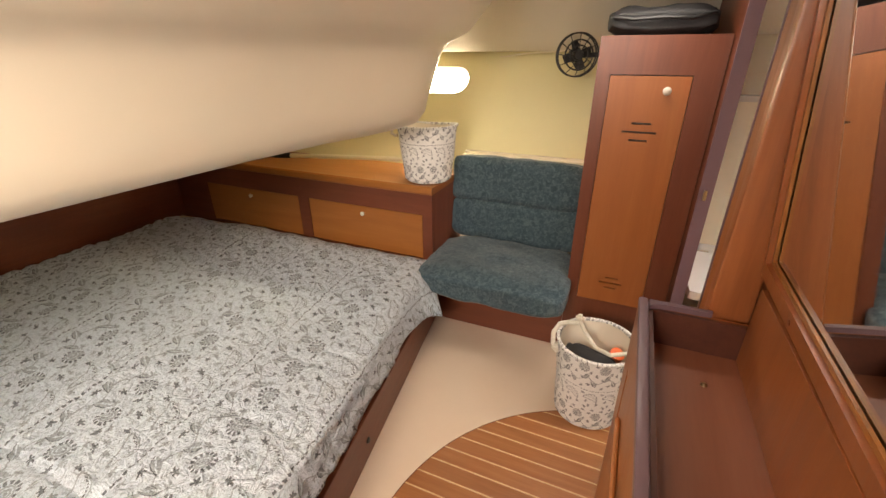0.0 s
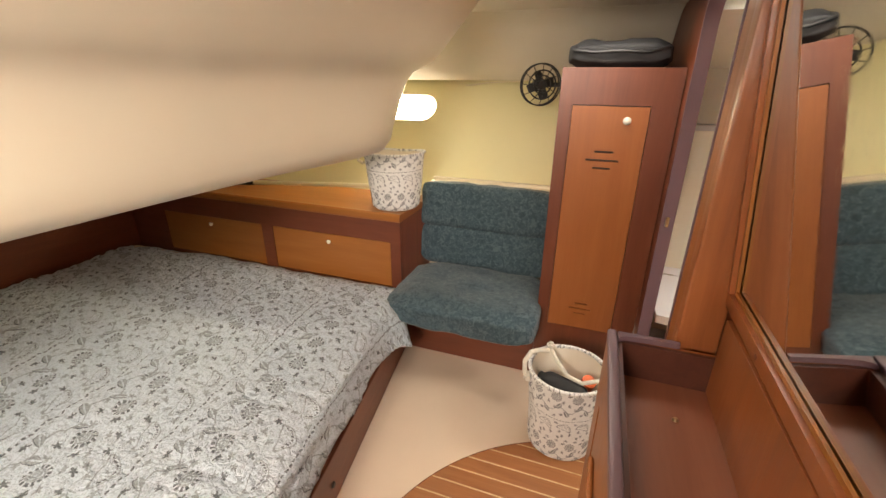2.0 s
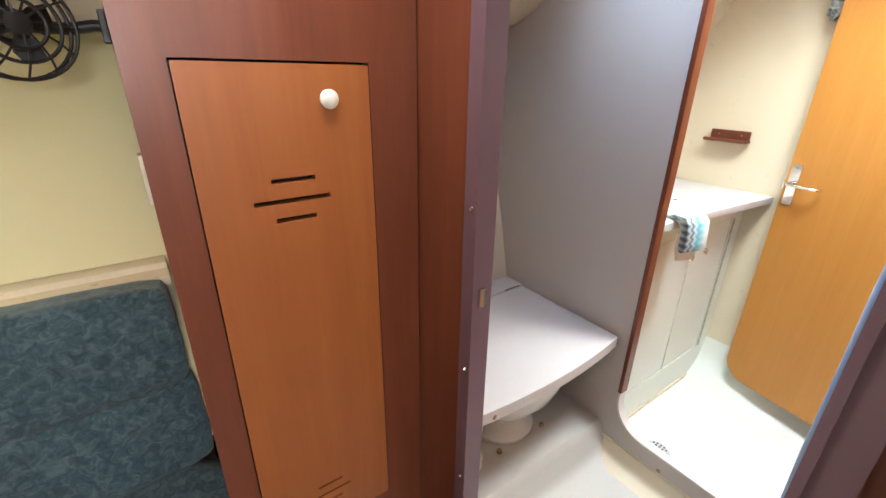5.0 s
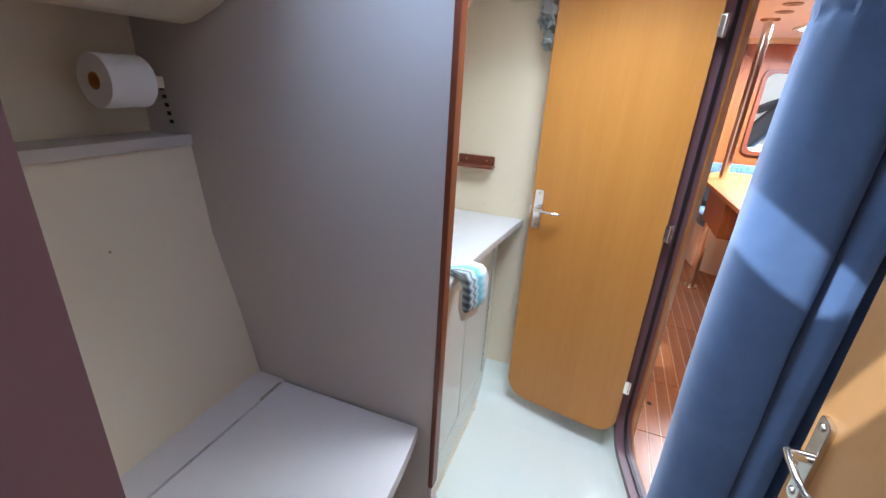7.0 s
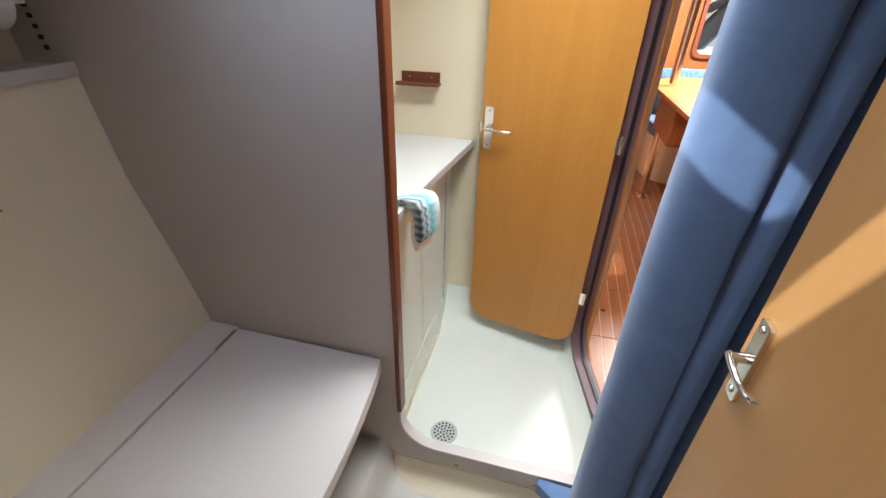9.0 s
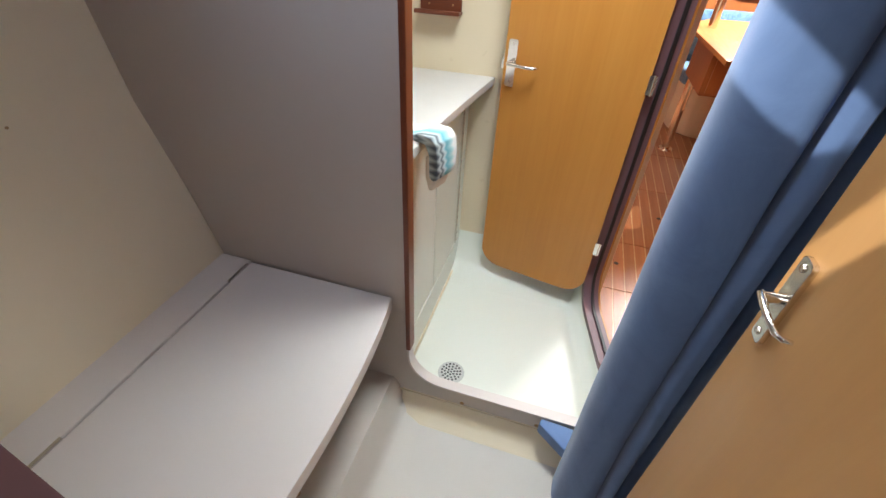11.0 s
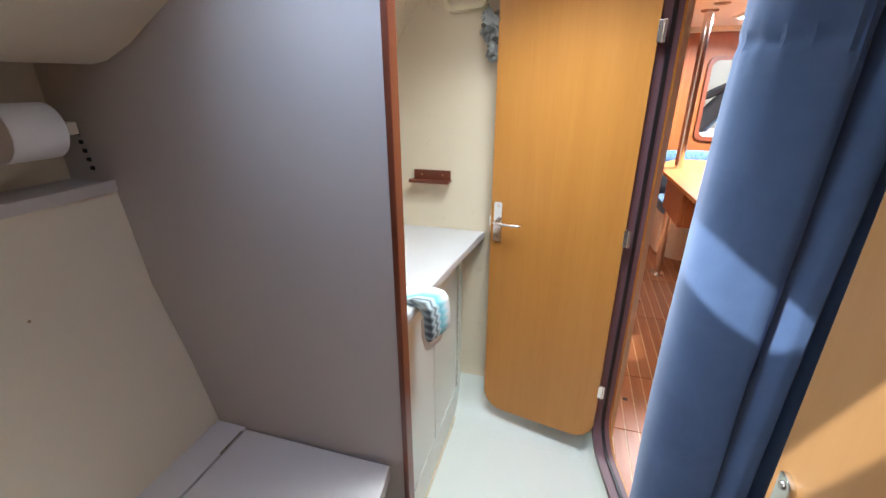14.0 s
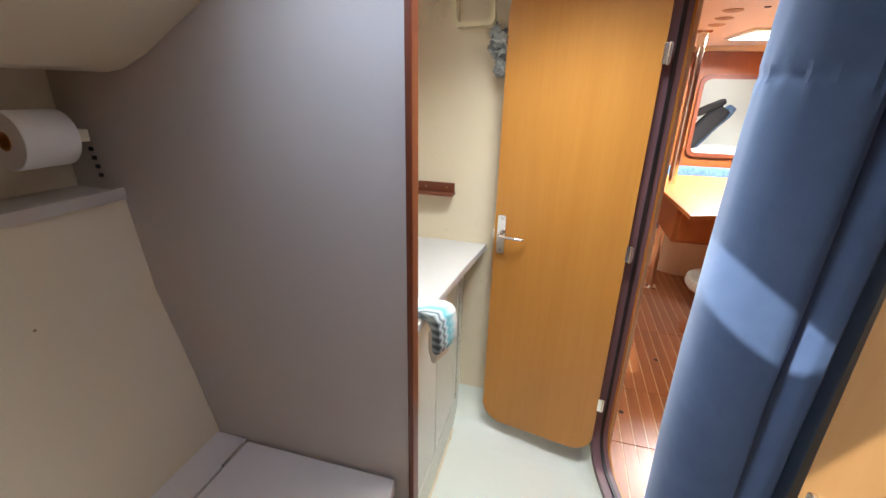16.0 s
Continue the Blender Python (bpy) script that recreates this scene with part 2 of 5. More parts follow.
PALE_PLY = wood("pale_birch_ply", (0.44, 0.225, 0.075), (0.49, 0.265, 0.095), (0.54, 0.30, 0.12), (13, 13, 0.8), 0.42, 0.12)
CHERRY = wood("cherry_trim", (0.20, 0.060, 0.020), (0.30, 0.092, 0.029), (0.38, 0.128, 0.042))
TRAY_WOOD = wood("tray_wood", (0.20, 0.066, 0.034), (0.25, 0.088, 0.046), (0.29, 0.11, 0.06), (18, 1.4, 18), 0.4)
TEAK = wood("teak_floor", (0.27, 0.095, 0.032), (0.36, 0.14, 0.05), (0.46, 0.20, 0.075), (30, 1.8, 30), 0.22, 0.1)
TEAK_X = wood("teak_floor_long", (0.27, 0.095, 0.032), (0.36, 0.14, 0.05), (0.46, 0.20, 0.075), (1.8, 30, 30), 0.34, 0.1)
HOLLY = wood("holly_strip", (0.55, 0.36, 0.18), (0.66, 0.46, 0.25), (0.74, 0.55, 0.32), (30, 1.8, 30), 0.25)
GELCOAT = painted("cream_gelcoat", (0.76, 0.66, 0.48), 0.30, 0.06, 500, 0.02)
MOULD = painted("moulded_liner", (0.72, 0.63, 0.49), 0.32, 0.05, 420, 0.03)
LINER = painted("vinyl_headliner", (0.84, 0.77, 0.46), 0.62, 0.10, 520, 0.14)
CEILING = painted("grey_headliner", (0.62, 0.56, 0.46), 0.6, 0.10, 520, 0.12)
HEADLINER = painted("saloon_headliner", (0.86, 0.80, 0.69), 0.4, 0.06, 400, 0.04)
HEADWALL = painted("head_gelcoat", (0.80, 0.70, 0.52), 0.38, 0.08, 400, 0.04)
HEADFLOOR = painted("pale_pan_gelcoat", (0.64, 0.60, 0.55), 0.5, 0.10, 400, 0.04)
PARTITION = painted("grey_laminate", (0.57, 0.515, 0.465), 0.5, 0.08, 800, 0.10)
COUNTER = painted("grey_counter", (0.60, 0.58, 0.56), 0.4, 0.08, 700, 0.05)
LAMINATE = painted("pale_grey_laminate", (0.72, 0.66, 0.62), 0.45, 0.06, 700, 0.05)
WHITE = painted("white_gelcoat", (0.80, 0.83, 0.76), 0.32, 0.06, 400, 0.03)
CREAM_FLOOR = painted("cream_sole", (0.74, 0.58, 0.44), 0.5, 0.14, 600, 0.10)
SHEET = painted("cream_sheet", (0.78, 0.70, 0.58), 0.9, 0.10, 700, 0.2)
PURPLE = painted("purple_extrusion", (0.15, 0.085, 0.10), 0.38, 0.15, 300, 0.04)
BLACK = painted("black_plastic", (0.012, 0.012, 0.013), 0.42, 0.1, 300, 0.05)
DARK_BAG = painted("black_bag", (0.02, 0.02, 0.022), 0.7, 0.2, 260, 0.2)
CHROME = metal("chrome", (0.85, 0.83, 0.80), 0.12)
STEEL = metal("brushed_steel", (0.72, 0.70, 0.66), 0.22)
BRASS = metal("dull_brass", (0.45, 0.30, 0.16), 0.35)
KNOB = painted("ivory_knob", (0.78, 0.73, 0.62), 0.25, 0.05, 300, 0.02)
SEAT = cloth("teal_cushion", ((0.36, (0.034, 0.062, 0.078)), (0.5, (0.066, 0.105, 0.125)), (0.66, (0.12, 0.17, 0.19))), 42)
BLUE_SEAT = cloth("blue_cushion", ((0.36, (0.05, 0.10, 0.18)), (0.5, (0.09, 0.16, 0.26)), (0.66, (0.16, 0.25, 0.36))), 36)
SAGE = cloth("sage_cushion", ((0.36, (0.42, 0.46, 0.40)), (0.5, (0.55, 0.58, 0.51)), (0.66, (0.64, 0.66, 0.59))), 36)
CURTAIN = cloth("blue_curtain", ((0.35, (0.135, 0.215, 0.41)), (0.5, (0.15, 0.24, 0.45)), (0.65, (0.165, 0.26, 0.48))), 8, 0.85, 1200, 0.06)
QUILT = printed("printed_quilt", (0.84, 0.92, 0.99), (0.10, 0.115, 0.13), (0.38, 0.43, 0.46), 1.0, 1.9)
BASKET = printed("printed_canvas", (0.80, 0.79, 0.76), (0.06, 0.06, 0.065), (0.16, 0.16, 0.17), 0.55, 0.12, True, 0.2, 0.25)
ROPE = cloth("cotton_rope", ((0.35, (0.62, 0.56, 0.46)), (0.5, (0.74, 0.69, 0.58)), (0.65, (0.82, 0.77, 0.68))), 120)
ORANGE = painted("orange_plastic", (0.72, 0.13, 0.03), 0.4)
BLUE = painted("blue_plastic", (0.03, 0.16, 0.50), 0.35)
PORCELAIN = painted("porcelain", (0.82, 0.80, 0.76), 0.15, 0.03, 200, 0.01)
PAPER = painted("white_paper", (0.84, 0.82, 0.80), 0.9, 0.04, 300, 0.2)
GREY_PLASTIC = painted("grey_plastic", (0.55, 0.57, 0.55), 0.4)
GREY_MESH = painted("grey_mesh", (0.42, 0.44, 0.42), 0.8)
OAR_SHAFT = painted("cream_shaft", (0.78, 0.70, 0.46), 0.35)
OAR_BLADE = painted("brown_blade", (0.13, 0.06, 0.035), 0.45)
DAYLIGHT = glow("daylight_pane", (1.0, 0.98, 0.93), 4.0)
MIRROR = metal("mirror_glass", (0.86, 0.88, 0.86), 0.02)
GLASS = glass_mat("clear_pane")


# ---- mesh helpers ----
def bm_box(x0, x1, y0, y1, z0, z1, bev=0.0, seg=2):
    bm = bmesh.new()
    bmesh.ops.create_cube(bm, size=1, matrix=Matrix.LocRotScale(((x0 + x1) / 2, (y0 + y1) / 2, (z0 + z1) / 2), None, (x1 - x0, y1 - y0, z1 - z0)))
    if bev:
        bmesh.ops.bevel(bm, geom=bm.edges[:], offset=bev, segments=seg, profile=0.5, affect="EDGES")
    return bm


def place(axis, u, v, w):
    return {"x": (w, u, v), "y": (u, w, v), "z": (u, v, w)}[axis]


def bm_prism(pts, axis, a, b, bev=0.0, seg=2):
    bm = bmesh.new()
    lo = [bm.verts.new(place(axis, u, v, a)) for u, v in pts]
    hi = [bm.verts.new(place(axis, u, v, b)) for u, v in pts]
    n = len(pts)
    bm.faces.new(lo), bm.faces.new(hi)
    for i in range(n):
        bm.faces.new((lo[i], lo[(i + 1) % n], hi[(i + 1) % n], hi[i]))
    bmesh.ops.recalc_face_normals(bm, faces=bm.faces[:])
    if bev:
        bmesh.ops.bevel(bm, geom=bm.edges[:], offset=bev, segments=seg, profile=0.5, affect="EDGES")
    return bm


def rrect(u0, u1, v0, v1, r, n=8):
    """A rounded rectangle; r: one radius or four, from (u0, v0) round by (u1, v0)."""
    rs = r if isinstance(r, tuple) else (r,) * 4
    out = []
    for (cu, cv, su, sv, a0), q in zip(((u0, v0, 1, 1, 180), (u1, v0, -1, 1, 270), (u1, v1, -1, -1, 0), (u0, v1, 1, -1, 90)), rs):
        if q <= 0:
            out.append((cu, cv))
            continue
        for i in range(n + 1):
            a = radians(a0 + 90 * i / n)
            out.append((cu + su * q + q * math.cos(a), cv + sv * q + q * math.sin(a)))
    return out


def bm_holed(outer, holes, axis, a, b):
    """A slab with holes through it."""
    bm = bmesh.new()
    edges = []
    for loop in [outer] + list(holes):
        vs = [bm.verts.new(place(axis, u, v, a)) for u, v in loop]
        edges += [bm.edges.new((vs[i], vs[(i + 1) % len(vs)])) for i in range(len(vs))]
    bmesh.ops.triangle_fill(bm, use_beauty=True, use_dissolve=True, edges=edges)
    res = bmesh.ops.extrude_face_region(bm, geom=bm.faces[:])
    d = Vector(place(axis, 0, 0, b - a))
    bmesh.ops.translate(bm, vec=d, verts=[g for g in res["geom"] if isinstance(g, bmesh.types.BMVert)])
    bmesh.ops.recalc_face_normals(bm, faces=bm.faces[:])
    return bm


def bm_tube(path, r, n=10, closed=False):
    """A round bar along a path; r: one radius or one a point."""
    bm = bmesh.new()
    pts = [Vector(p) for p in path]
    rs = r if isinstance(r, (list, tuple)) else [r] * len(pts)
    rings, m, last = [], len(pts), None
    for i, p in enumerate(pts):
        if closed:
            t = pts[(i + 1) % m] - pts[i - 1]
        else:
            t = pts[min(i + 1, m - 1)] - pts[max(i - 1, 0)]
        t.normalize()
        ref = last if last is not None else (Vector((0, 0, 1)) if abs(t.z) < 0.9 else Vector((1, 0, 0)))
        side = (ref - t * ref.dot(t)).normalized()
        last = side
        up = t.cross(side)
        rings.append([bm.verts.new(p + (side * math.cos(k * math.tau / n) + up * math.sin(k * math.tau / n)) * rs[i]) for k in range(n)])
    for i in range(m if closed else m - 1):
        A, B = rings[i], rings[(i + 1) % m]
        for k in range(n):
            bm.faces.new((A[k], A[(k + 1) % n], B[(k + 1) % n], B[k]))
    if not closed:
        bm.faces.new(rings[0]), bm.faces.new(rings[-1])
    bmesh.ops.recalc_face_normals(bm, faces=bm.faces[:])
    return bm


def bm_lathe(profile, centre=(0, 0, 0), turn=None, n=24):
    """Turns a profile of (radius, height) about the z axis."""
    bm = bmesh.new()
    rings = []
    for r, z in profile:
        rings.append([bm.verts.new((r * math.cos(k * math.tau / n), r * math.sin(k * math.tau / n), z)) for k in range(n)] if r > 1e-5 else [bm.verts.new((0, 0, z))])
    for A, B in zip(rings, rings[1:]):
        for k in range(n):
            f = [A[k % len(A)], A[(k + 1) % len(A)], B[(k + 1) % len(B)], B[k % len(B)]]
            f = list(dict.fromkeys(f))
            if len(f) > 2:
                bm.faces.new(f)
    bmesh.ops.recalc_face_normals(bm, faces=bm.faces[:])
    bmesh.ops.transform(bm, matrix=Matrix.Translation(centre) @ (turn or Matrix()), verts=bm.verts[:])
    return bm


def joined(*bms):
    out = bmesh.new()
    for b in bms:
        me = bpy.data.meshes.new("tmp")
        b.to_mesh(me), b.free()
        out.from_mesh(me)
        bpy.data.meshes.remove(me)
    return out


def moved(bm, m):
    bmesh.ops.transform(bm, matrix=m, verts=bm.verts[:])
    return bm


def with_uv(bm, fn):
    """Lays the print on a cloth: fn gives its metres from a vertex."""
    lay = bm.loops.layers.uv.new("UVMap")
    for f in bm.faces:
        for l in f.loops:
            l[lay].uv = fn(l.vert.co)
    return bm


def bm_cushion(x0, x1, y0, y1, z0, z1, k=0.4, cuts=14, lump=0.012, seed=0.0):
    """A stuffed cushion with soft edges and uneven faces."""
    bm = bmesh.new()
    bmesh.ops.create_cube(bm, size=2)
    bmesh.ops.subdivide_edges(bm, edges=bm.edges[:], cuts=cuts, use_grid_fill=True)
    c = Vector(((x0 + x1) / 2, (y0 + y1) / 2, (z0 + z1) / 2))
    h = Vector(((x1 - x0) / 2, (y1 - y0) / 2, (z1 - z0) / 2))
    small = min(h)
    for v in bm.verts:
        x, y, z = v.co
        p = []
        for a, b2, c2, ha, hb2, hc2 in ((x, y, z, h.x, h.y, h.z), (y, x, z, h.y, h.x, h.z), (z, x, y, h.z, h.x, h.y)):
            e = 1 - k * (b2 ** 8) * 0.5 - k * (c2 ** 8) * 0.5
            inset = small * 0.9 * (1 - e)
            p.append(a * (ha - inset))
        q = Vector(p) + c
        d = noise.noise(q * 7 + Vector((seed, 0, 0))) * lump + noise.noise(q * 19 + Vector((0, seed, 0))) * lump * 0.35
        v.co = q + Vector((x, y, z)).normalized() * d
    bmesh.ops.recalc_face_normals(bm, faces=bm.faces[:])
    return bm


def ring_trim(loop, width, axis, a, b):
    """A flat strip of that width round an opening's rounded outline."""
    n = len(loop)
    cu, cv = sum(p[0] for p in loop) / n, sum(p[1] for p in loop) / n
    us, vs = [p[0] for p in loop], [p[1] for p in loop]
    hu, hv = (max(us) - min(us)) / 2, (max(vs) - min(vs)) / 2
    mu, mv = (max(us) + min(us)) / 2, (max(vs) + min(vs)) / 2
    out = [(mu + (u - mu) * (hu + width) / hu, mv + (v - mv) * (hv + width) / hv) for u, v in loop]
    inner = [(mu + (u - mu) * (hu - 0.0015) / hu, mv + (v - mv) * (hv - 0.0015) / hv) for u, v in loop]
    return bm_holed(out, [inner], axis, a, b)


def bm_rounded_bar(p, q, w, t):
    """A slim flat bar from p to q."""
    p, q = Vector(p), Vector(q)
    m = look(p, q)
    bm = bm_box(-w / 2, w / 2, -t / 2, t / 2, -(q - p).length, 0, min(w, t) * 0.25, 2)
    return moved(bm, m)


def weighted_normals(bm, limit=math.cos(radians(42))):
    """Corner normals weighted by area, so that flat faces beside bevels stay flat."""
    bm.normal_update()
    area = {f: f.calc_area() for f in bm.faces}
    out = []
    for f in bm.faces:
        for l in f.loops:
            n = Vector((0, 0, 0))
            for g in l.vert.link_faces:
                if g.normal.dot(f.normal) > limit:
                    n += g.normal * area[g]
            out.append(n.normalized() if n.length > 1e-12 else f.normal.copy())
    return out


def part(name, bm, material, parent=None, label="", smooth=True, angle=35):
    """One mesh object under a thing or a part."""
    me = bpy.data.meshes.new(name)
    for f in bm.faces:
        f.smooth = smooth
    if smooth:
        for e in bm.edges:
            if len(e.link_faces) == 2 and e.calc_face_angle(0) > radians(angle):
                e.smooth = False
    normals = weighted_normals(bm) if smooth and len(bm.faces) < 4000 else None
    bm.to_mesh(me), bm.free()
    if normals:
        me.normals_split_custom_set(normals)
    me.materials.append(material)
    ob = new(name, me)
    if parent is not None:
        ob.parent = parent
        ob.matrix_parent_inverse = parent.matrix_world.inverted()
    if label:
        ob["label"] = label
    return ob


def thing(name, label, category, at=(0, 0, 0), group="", kind=""):
    """The Empty that holds the parts of a thing, at its base."""
    ob = new(name)
    ob.empty_display_size = 0.05
    ob.location = at
    ob.matrix_world = Matrix.Translation(at)
    return tagged(ob, label, category, group, kind)


def solid(name, bm, material, label, category="", kind="", group=""):
    """A thing or a piece of the setting that is one mesh."""
    return tagged(part(name, bm, material), label, category, group, kind)


def structure(name, bm, material, label):
    return solid(name, bm, material, label, kind="structure")


X_TURN = pose(0, 0, 0, 0, 90, 0)      # z axis to +x
Y_TURN = pose(0, 0, 0, 90, 0, 0)      # z axis to -y


# ---- cabin: shell ----
structure("floor", bm_box(-2.0, 1.345, -0.9, 3.1, -0.08, 0.0), CREAM_FLOOR, "cream laminate cabin sole")
structure("wall_aft", bm_box(-2.05, 1.44, -0.98, -0.9, -0.1, 1.95), MAHOGANY, "mahogany bulkhead behind the bed")
structure("wall_inboard", bm_box(-2.05, -1.95, -0.9, 3.3, -0.1, 1.95), MAHOGANY_Y, "dark mahogany side beyond the bed")
HULL = pose(0, 2.72, 0.60, math.degrees(math.atan2(0.86, 0.62)), 0, 0)
PORT = rrect(-0.46, 0.005, 0.785, 0.985, 0.095)
structure("wall_hull", bm_holed([(-2.0, -0.1), (1.4, -0.1), (1.4, 1.12), (-2.0, 1.12)], [PORT], "z", -0.05, 0.0), LINER, "cream vinyl lined hull side").matrix_world = HULL
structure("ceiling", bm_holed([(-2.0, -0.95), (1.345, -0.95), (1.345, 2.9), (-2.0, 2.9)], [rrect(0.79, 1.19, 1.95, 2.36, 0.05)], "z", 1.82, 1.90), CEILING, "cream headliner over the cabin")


def deck_cove():
    """The headliner's slope down to the hull side, with a rolled lower edge."""
    prof = [(3.40, 1.50), (3.24, 1.495), (3.20, 1.505), (3.14, 1.545), (3.02, 1.66), (2.93, 1.75), (2.86, 1.80), (2.78, 1.818), (2.78, 1.86), (3.42, 1.86)]
    return bm_prism(prof, "x", -2.0, 1.345)


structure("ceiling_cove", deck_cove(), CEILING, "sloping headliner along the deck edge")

# port light in the hull side
port = thing("window_1", "bright oblong port light with rounded ends in the hull side", "window", HULL @ Vector((-0.23, 0.88, 0)), kind="structure")
ob = part("window_frame", ring_trim(PORT, 0.006, "z", -0.052, 0.006), GELCOAT, None)
ob.matrix_world = HULL
ob.parent, ob.matrix_parent_inverse = port, port.matrix_world.inverted()
ob = part("pane", bm_prism(PORT, "z", -0.046, -0.040), DAYLIGHT, None)
ob.matrix_world = HULL
ob.parent, ob.matrix_parent_inverse = port, port.matrix_world.inverted()

# deck hatch
HATCH = rrect(0.79, 1.19, 1.95, 2.36, 0.05)
hatch = thing("window_2", "square deck hatch with a white frame in the headliner", "hatch", (0.99, 2.155, 1.82), kind="structure")
part("hatch_frame", ring_trim(rrect(0.805, 1.175, 1.965, 2.345, 0.045), 0.03, "z", 1.806, 1.822), WHITE, hatch)
part("pane", bm_prism(rrect(0.785, 1.195, 1.945, 2.365, 0.05), "z", 1.895, 1.90), DAYLIGHT, hatch)
part("latch", bm_box(0.96, 1.02, 2.335, 2.37, 1.79, 1.806, 0.004), GELCOAT, hatch)


def overhang():
    """The cockpit's moulded underside: a rounded box with a flared upper shoulder."""
    bm = bmesh.new()
    prof = [(-1.95, 1.215), (-1.0, 1.20), (-0.30, 1.185), (-0.05, 1.188), (0.07, 1.200), (0.13, 1.220), (0.165, 1.26), (0.180, 1.32), (0.19, 1.39), (0.20, 1.45), (0.212, 1.495), (0.235, 1.53), (0.28, 1.55), (0.32, 1.575), (0.35, 1.62), (0.41, 1.72), (0.48, 1.835), (-1.95, 1.835)]
    secs = []
    rows = [(-0.9, -0.20), (-0.2, -0.165), (0.3, -0.14), (0.7, -0.11), (1.0, -0.085), (1.3, -0.055), (1.6, -0.012), (1.8, 0.045), (1.95, 0.07), (2.04, 0.075), (2.10, 0.062), (2.14, 0.03), (2.16, -0.05), (2.168, -0.12)]
    for k, (y, dx) in enumerate(rows):
        tail = max(0.0, (y - 1.7) / 0.46)
        ring = []
        for x, z in prof:
            up = max(0.0, min(1.0, (z - 1.28) / 0.5))
            lift = 0.02 * max(0.0, (y - 2.04) / 0.13) ** 2 if z < 1.3 else 0.0
            xx = x + dx if x > -0.4 else x
            ring.append(bm.verts.new((xx + tail * 0.10 * max(0, z - 1.55), y + tail * 0.50 * max(0.0, z - 1.32), z + lift * (1 - up))))
        secs.append(ring)
    for A, B in zip(secs, secs[1:]):
        for i in range(len(prof) - 1):
            bm.faces.new((A[i], A[i + 1], B[i + 1], B[i]))
    bm.faces.new(secs[-1]), bm.faces.new(secs[0])
    bmesh.ops.recalc_face_normals(bm, faces=bm.faces[:])
    return bm


ob = structure("ceiling_moulding", overhang(), MOULD, "cream moulded underside of the cockpit")
for f in ob.data.polygons:
    f.use_smooth = True

# moulded cover plate where the headliner meets the hull side
structure("ceiling_plate", bm_prism(rrect(0.10, 0.30, -0.1, 0.1, 0.012), "z", 0, 0.012), CEILING, "square cover plate on the headliner").matrix_world = pose(0, 3.06, 1.625, -44, 0, 0)

# wall to the head compartment, with its doorway
structure("wall_mirror", bm_prism([(1.392, -0.08), (1.392, 1.03), (1.408, 1.06), (1.318, 1.88), (1.43, 1.88), (1.43, -0.08)], "y", -0.9, 1.47), MAHOGANY, "mahogany wall that leans in behind the mirror")
DOORWAY = rrect(1.68, 2.18, 0.07, 1.79, (0.14, 0.14, 0.12, 0.12))
structure("wall_door", bm_holed([(1.47, -0.08), (3.3, -0.08), (3.3, 1.88), (1.47, 1.88)], [DOORWAY], "x", 1.35, 1.374), MAHOGANY, "mahogany bulkhead with a narrow doorway")
structure("trim_corner", bm_box(1.30, 1.39, 1.425, 1.470, 0.0, 1.82, 0.008), CHERRY, "varnished corner post beside the mirror")
structure("trim_post", bm_box(1.318, 1.35, 1.50, 1.60, 0.0, 1.82, 0.005), HONEY, "honey wood batten beside the doorway")
frame_1 = thing("door_frame_1", "purple-brown metal trim round the narrow doorway", "door frame", (1.35, 1.93, 0.05), kind="structure")
part("frame_rail", ring_trim(DOORWAY, 0.036, "x", 1.338, 1.354), PURPLE, frame_1)
part("frame_lining", ring_trim(rrect(1.684, 2.176, 0.074, 1.786, (0.137, 0.137, 0.117, 0.117)), 0.008, "x", 1.332, 1.378), PURPLE, frame_1)
screw = bm_lathe([(0, 0.003), (0.0035, 0.003), (0.005, 0.0)], (0, 0, 0), pose(0, 0, 0, 0, -90, 0), 10)
me_screw = part("screw", screw, STEEL, frame_1)
me_screw.location = (1.338, 2.196, 0.83)
for y, zs in ((2.196, (1.176, 1.60, 0.52, 0.30)), (1.664, (0.30, 0.60, 0.84, 1.20, 1.50))):
    for z in zs:
        s = me_screw.copy()
        scene.collection.objects.link(s)
        s.location = (1.338, y, z)
part("strike_plate", bm_box(1.352, 1.385, 1.6765, 1.682, 1.00, 1.10, 0.001), STEEL, frame_1)
part("strike_hole", bm_box(1.360, 1.374, 1.680, 1.684, 1.055, 1.080, 0.002), BLACK, frame_1)
part("strike_hole", bm_box(1.360, 1.374, 1.680, 1.684, 1.018, 1.042, 0.002), BLACK, frame_1)
part("latch", bm_box(1.345, 1.360, 2.168, 2.177, 0.985, 1.025, 0.002), STEEL, frame_1)
structure("trim_sill", bm_box(1.295, 1.32, 1.70, 2.03, 0.0, 0.012, 0.003), GELCOAT, "pale strip along the sole by the door")

# ---- cabin: bed ----
bed = thing("bed_base", "low mahogany bed base on the cream sole", "bed base", (-0.6, 1.0, 0))
part("side_panel", bm_prism([(0.56, -0.9), (0.36, 1.0), (0.135, 2.385), (0.11, 2.385), (0.33, 1.0), (0.52, -0.9)], "z", 0, 0.21, 0.006), MAHOGANY_Y, bed)
part("platform", bm_prism([(-1.94, -0.89), (0.50, -0.89), (0.32, 1.0), (0.10, 2.36), (-1.94, 2.36)], "z", 0.15, 0.20), MAHOGANY_Y, bed)
part("socket", bm_lathe([(0, 0.006), (0.010, 0.006), (0.013, 0)], (0.305, 1.36, 0.10), pose(0, 0, 0, 0, 90, 8), 16), BLACK, bed)
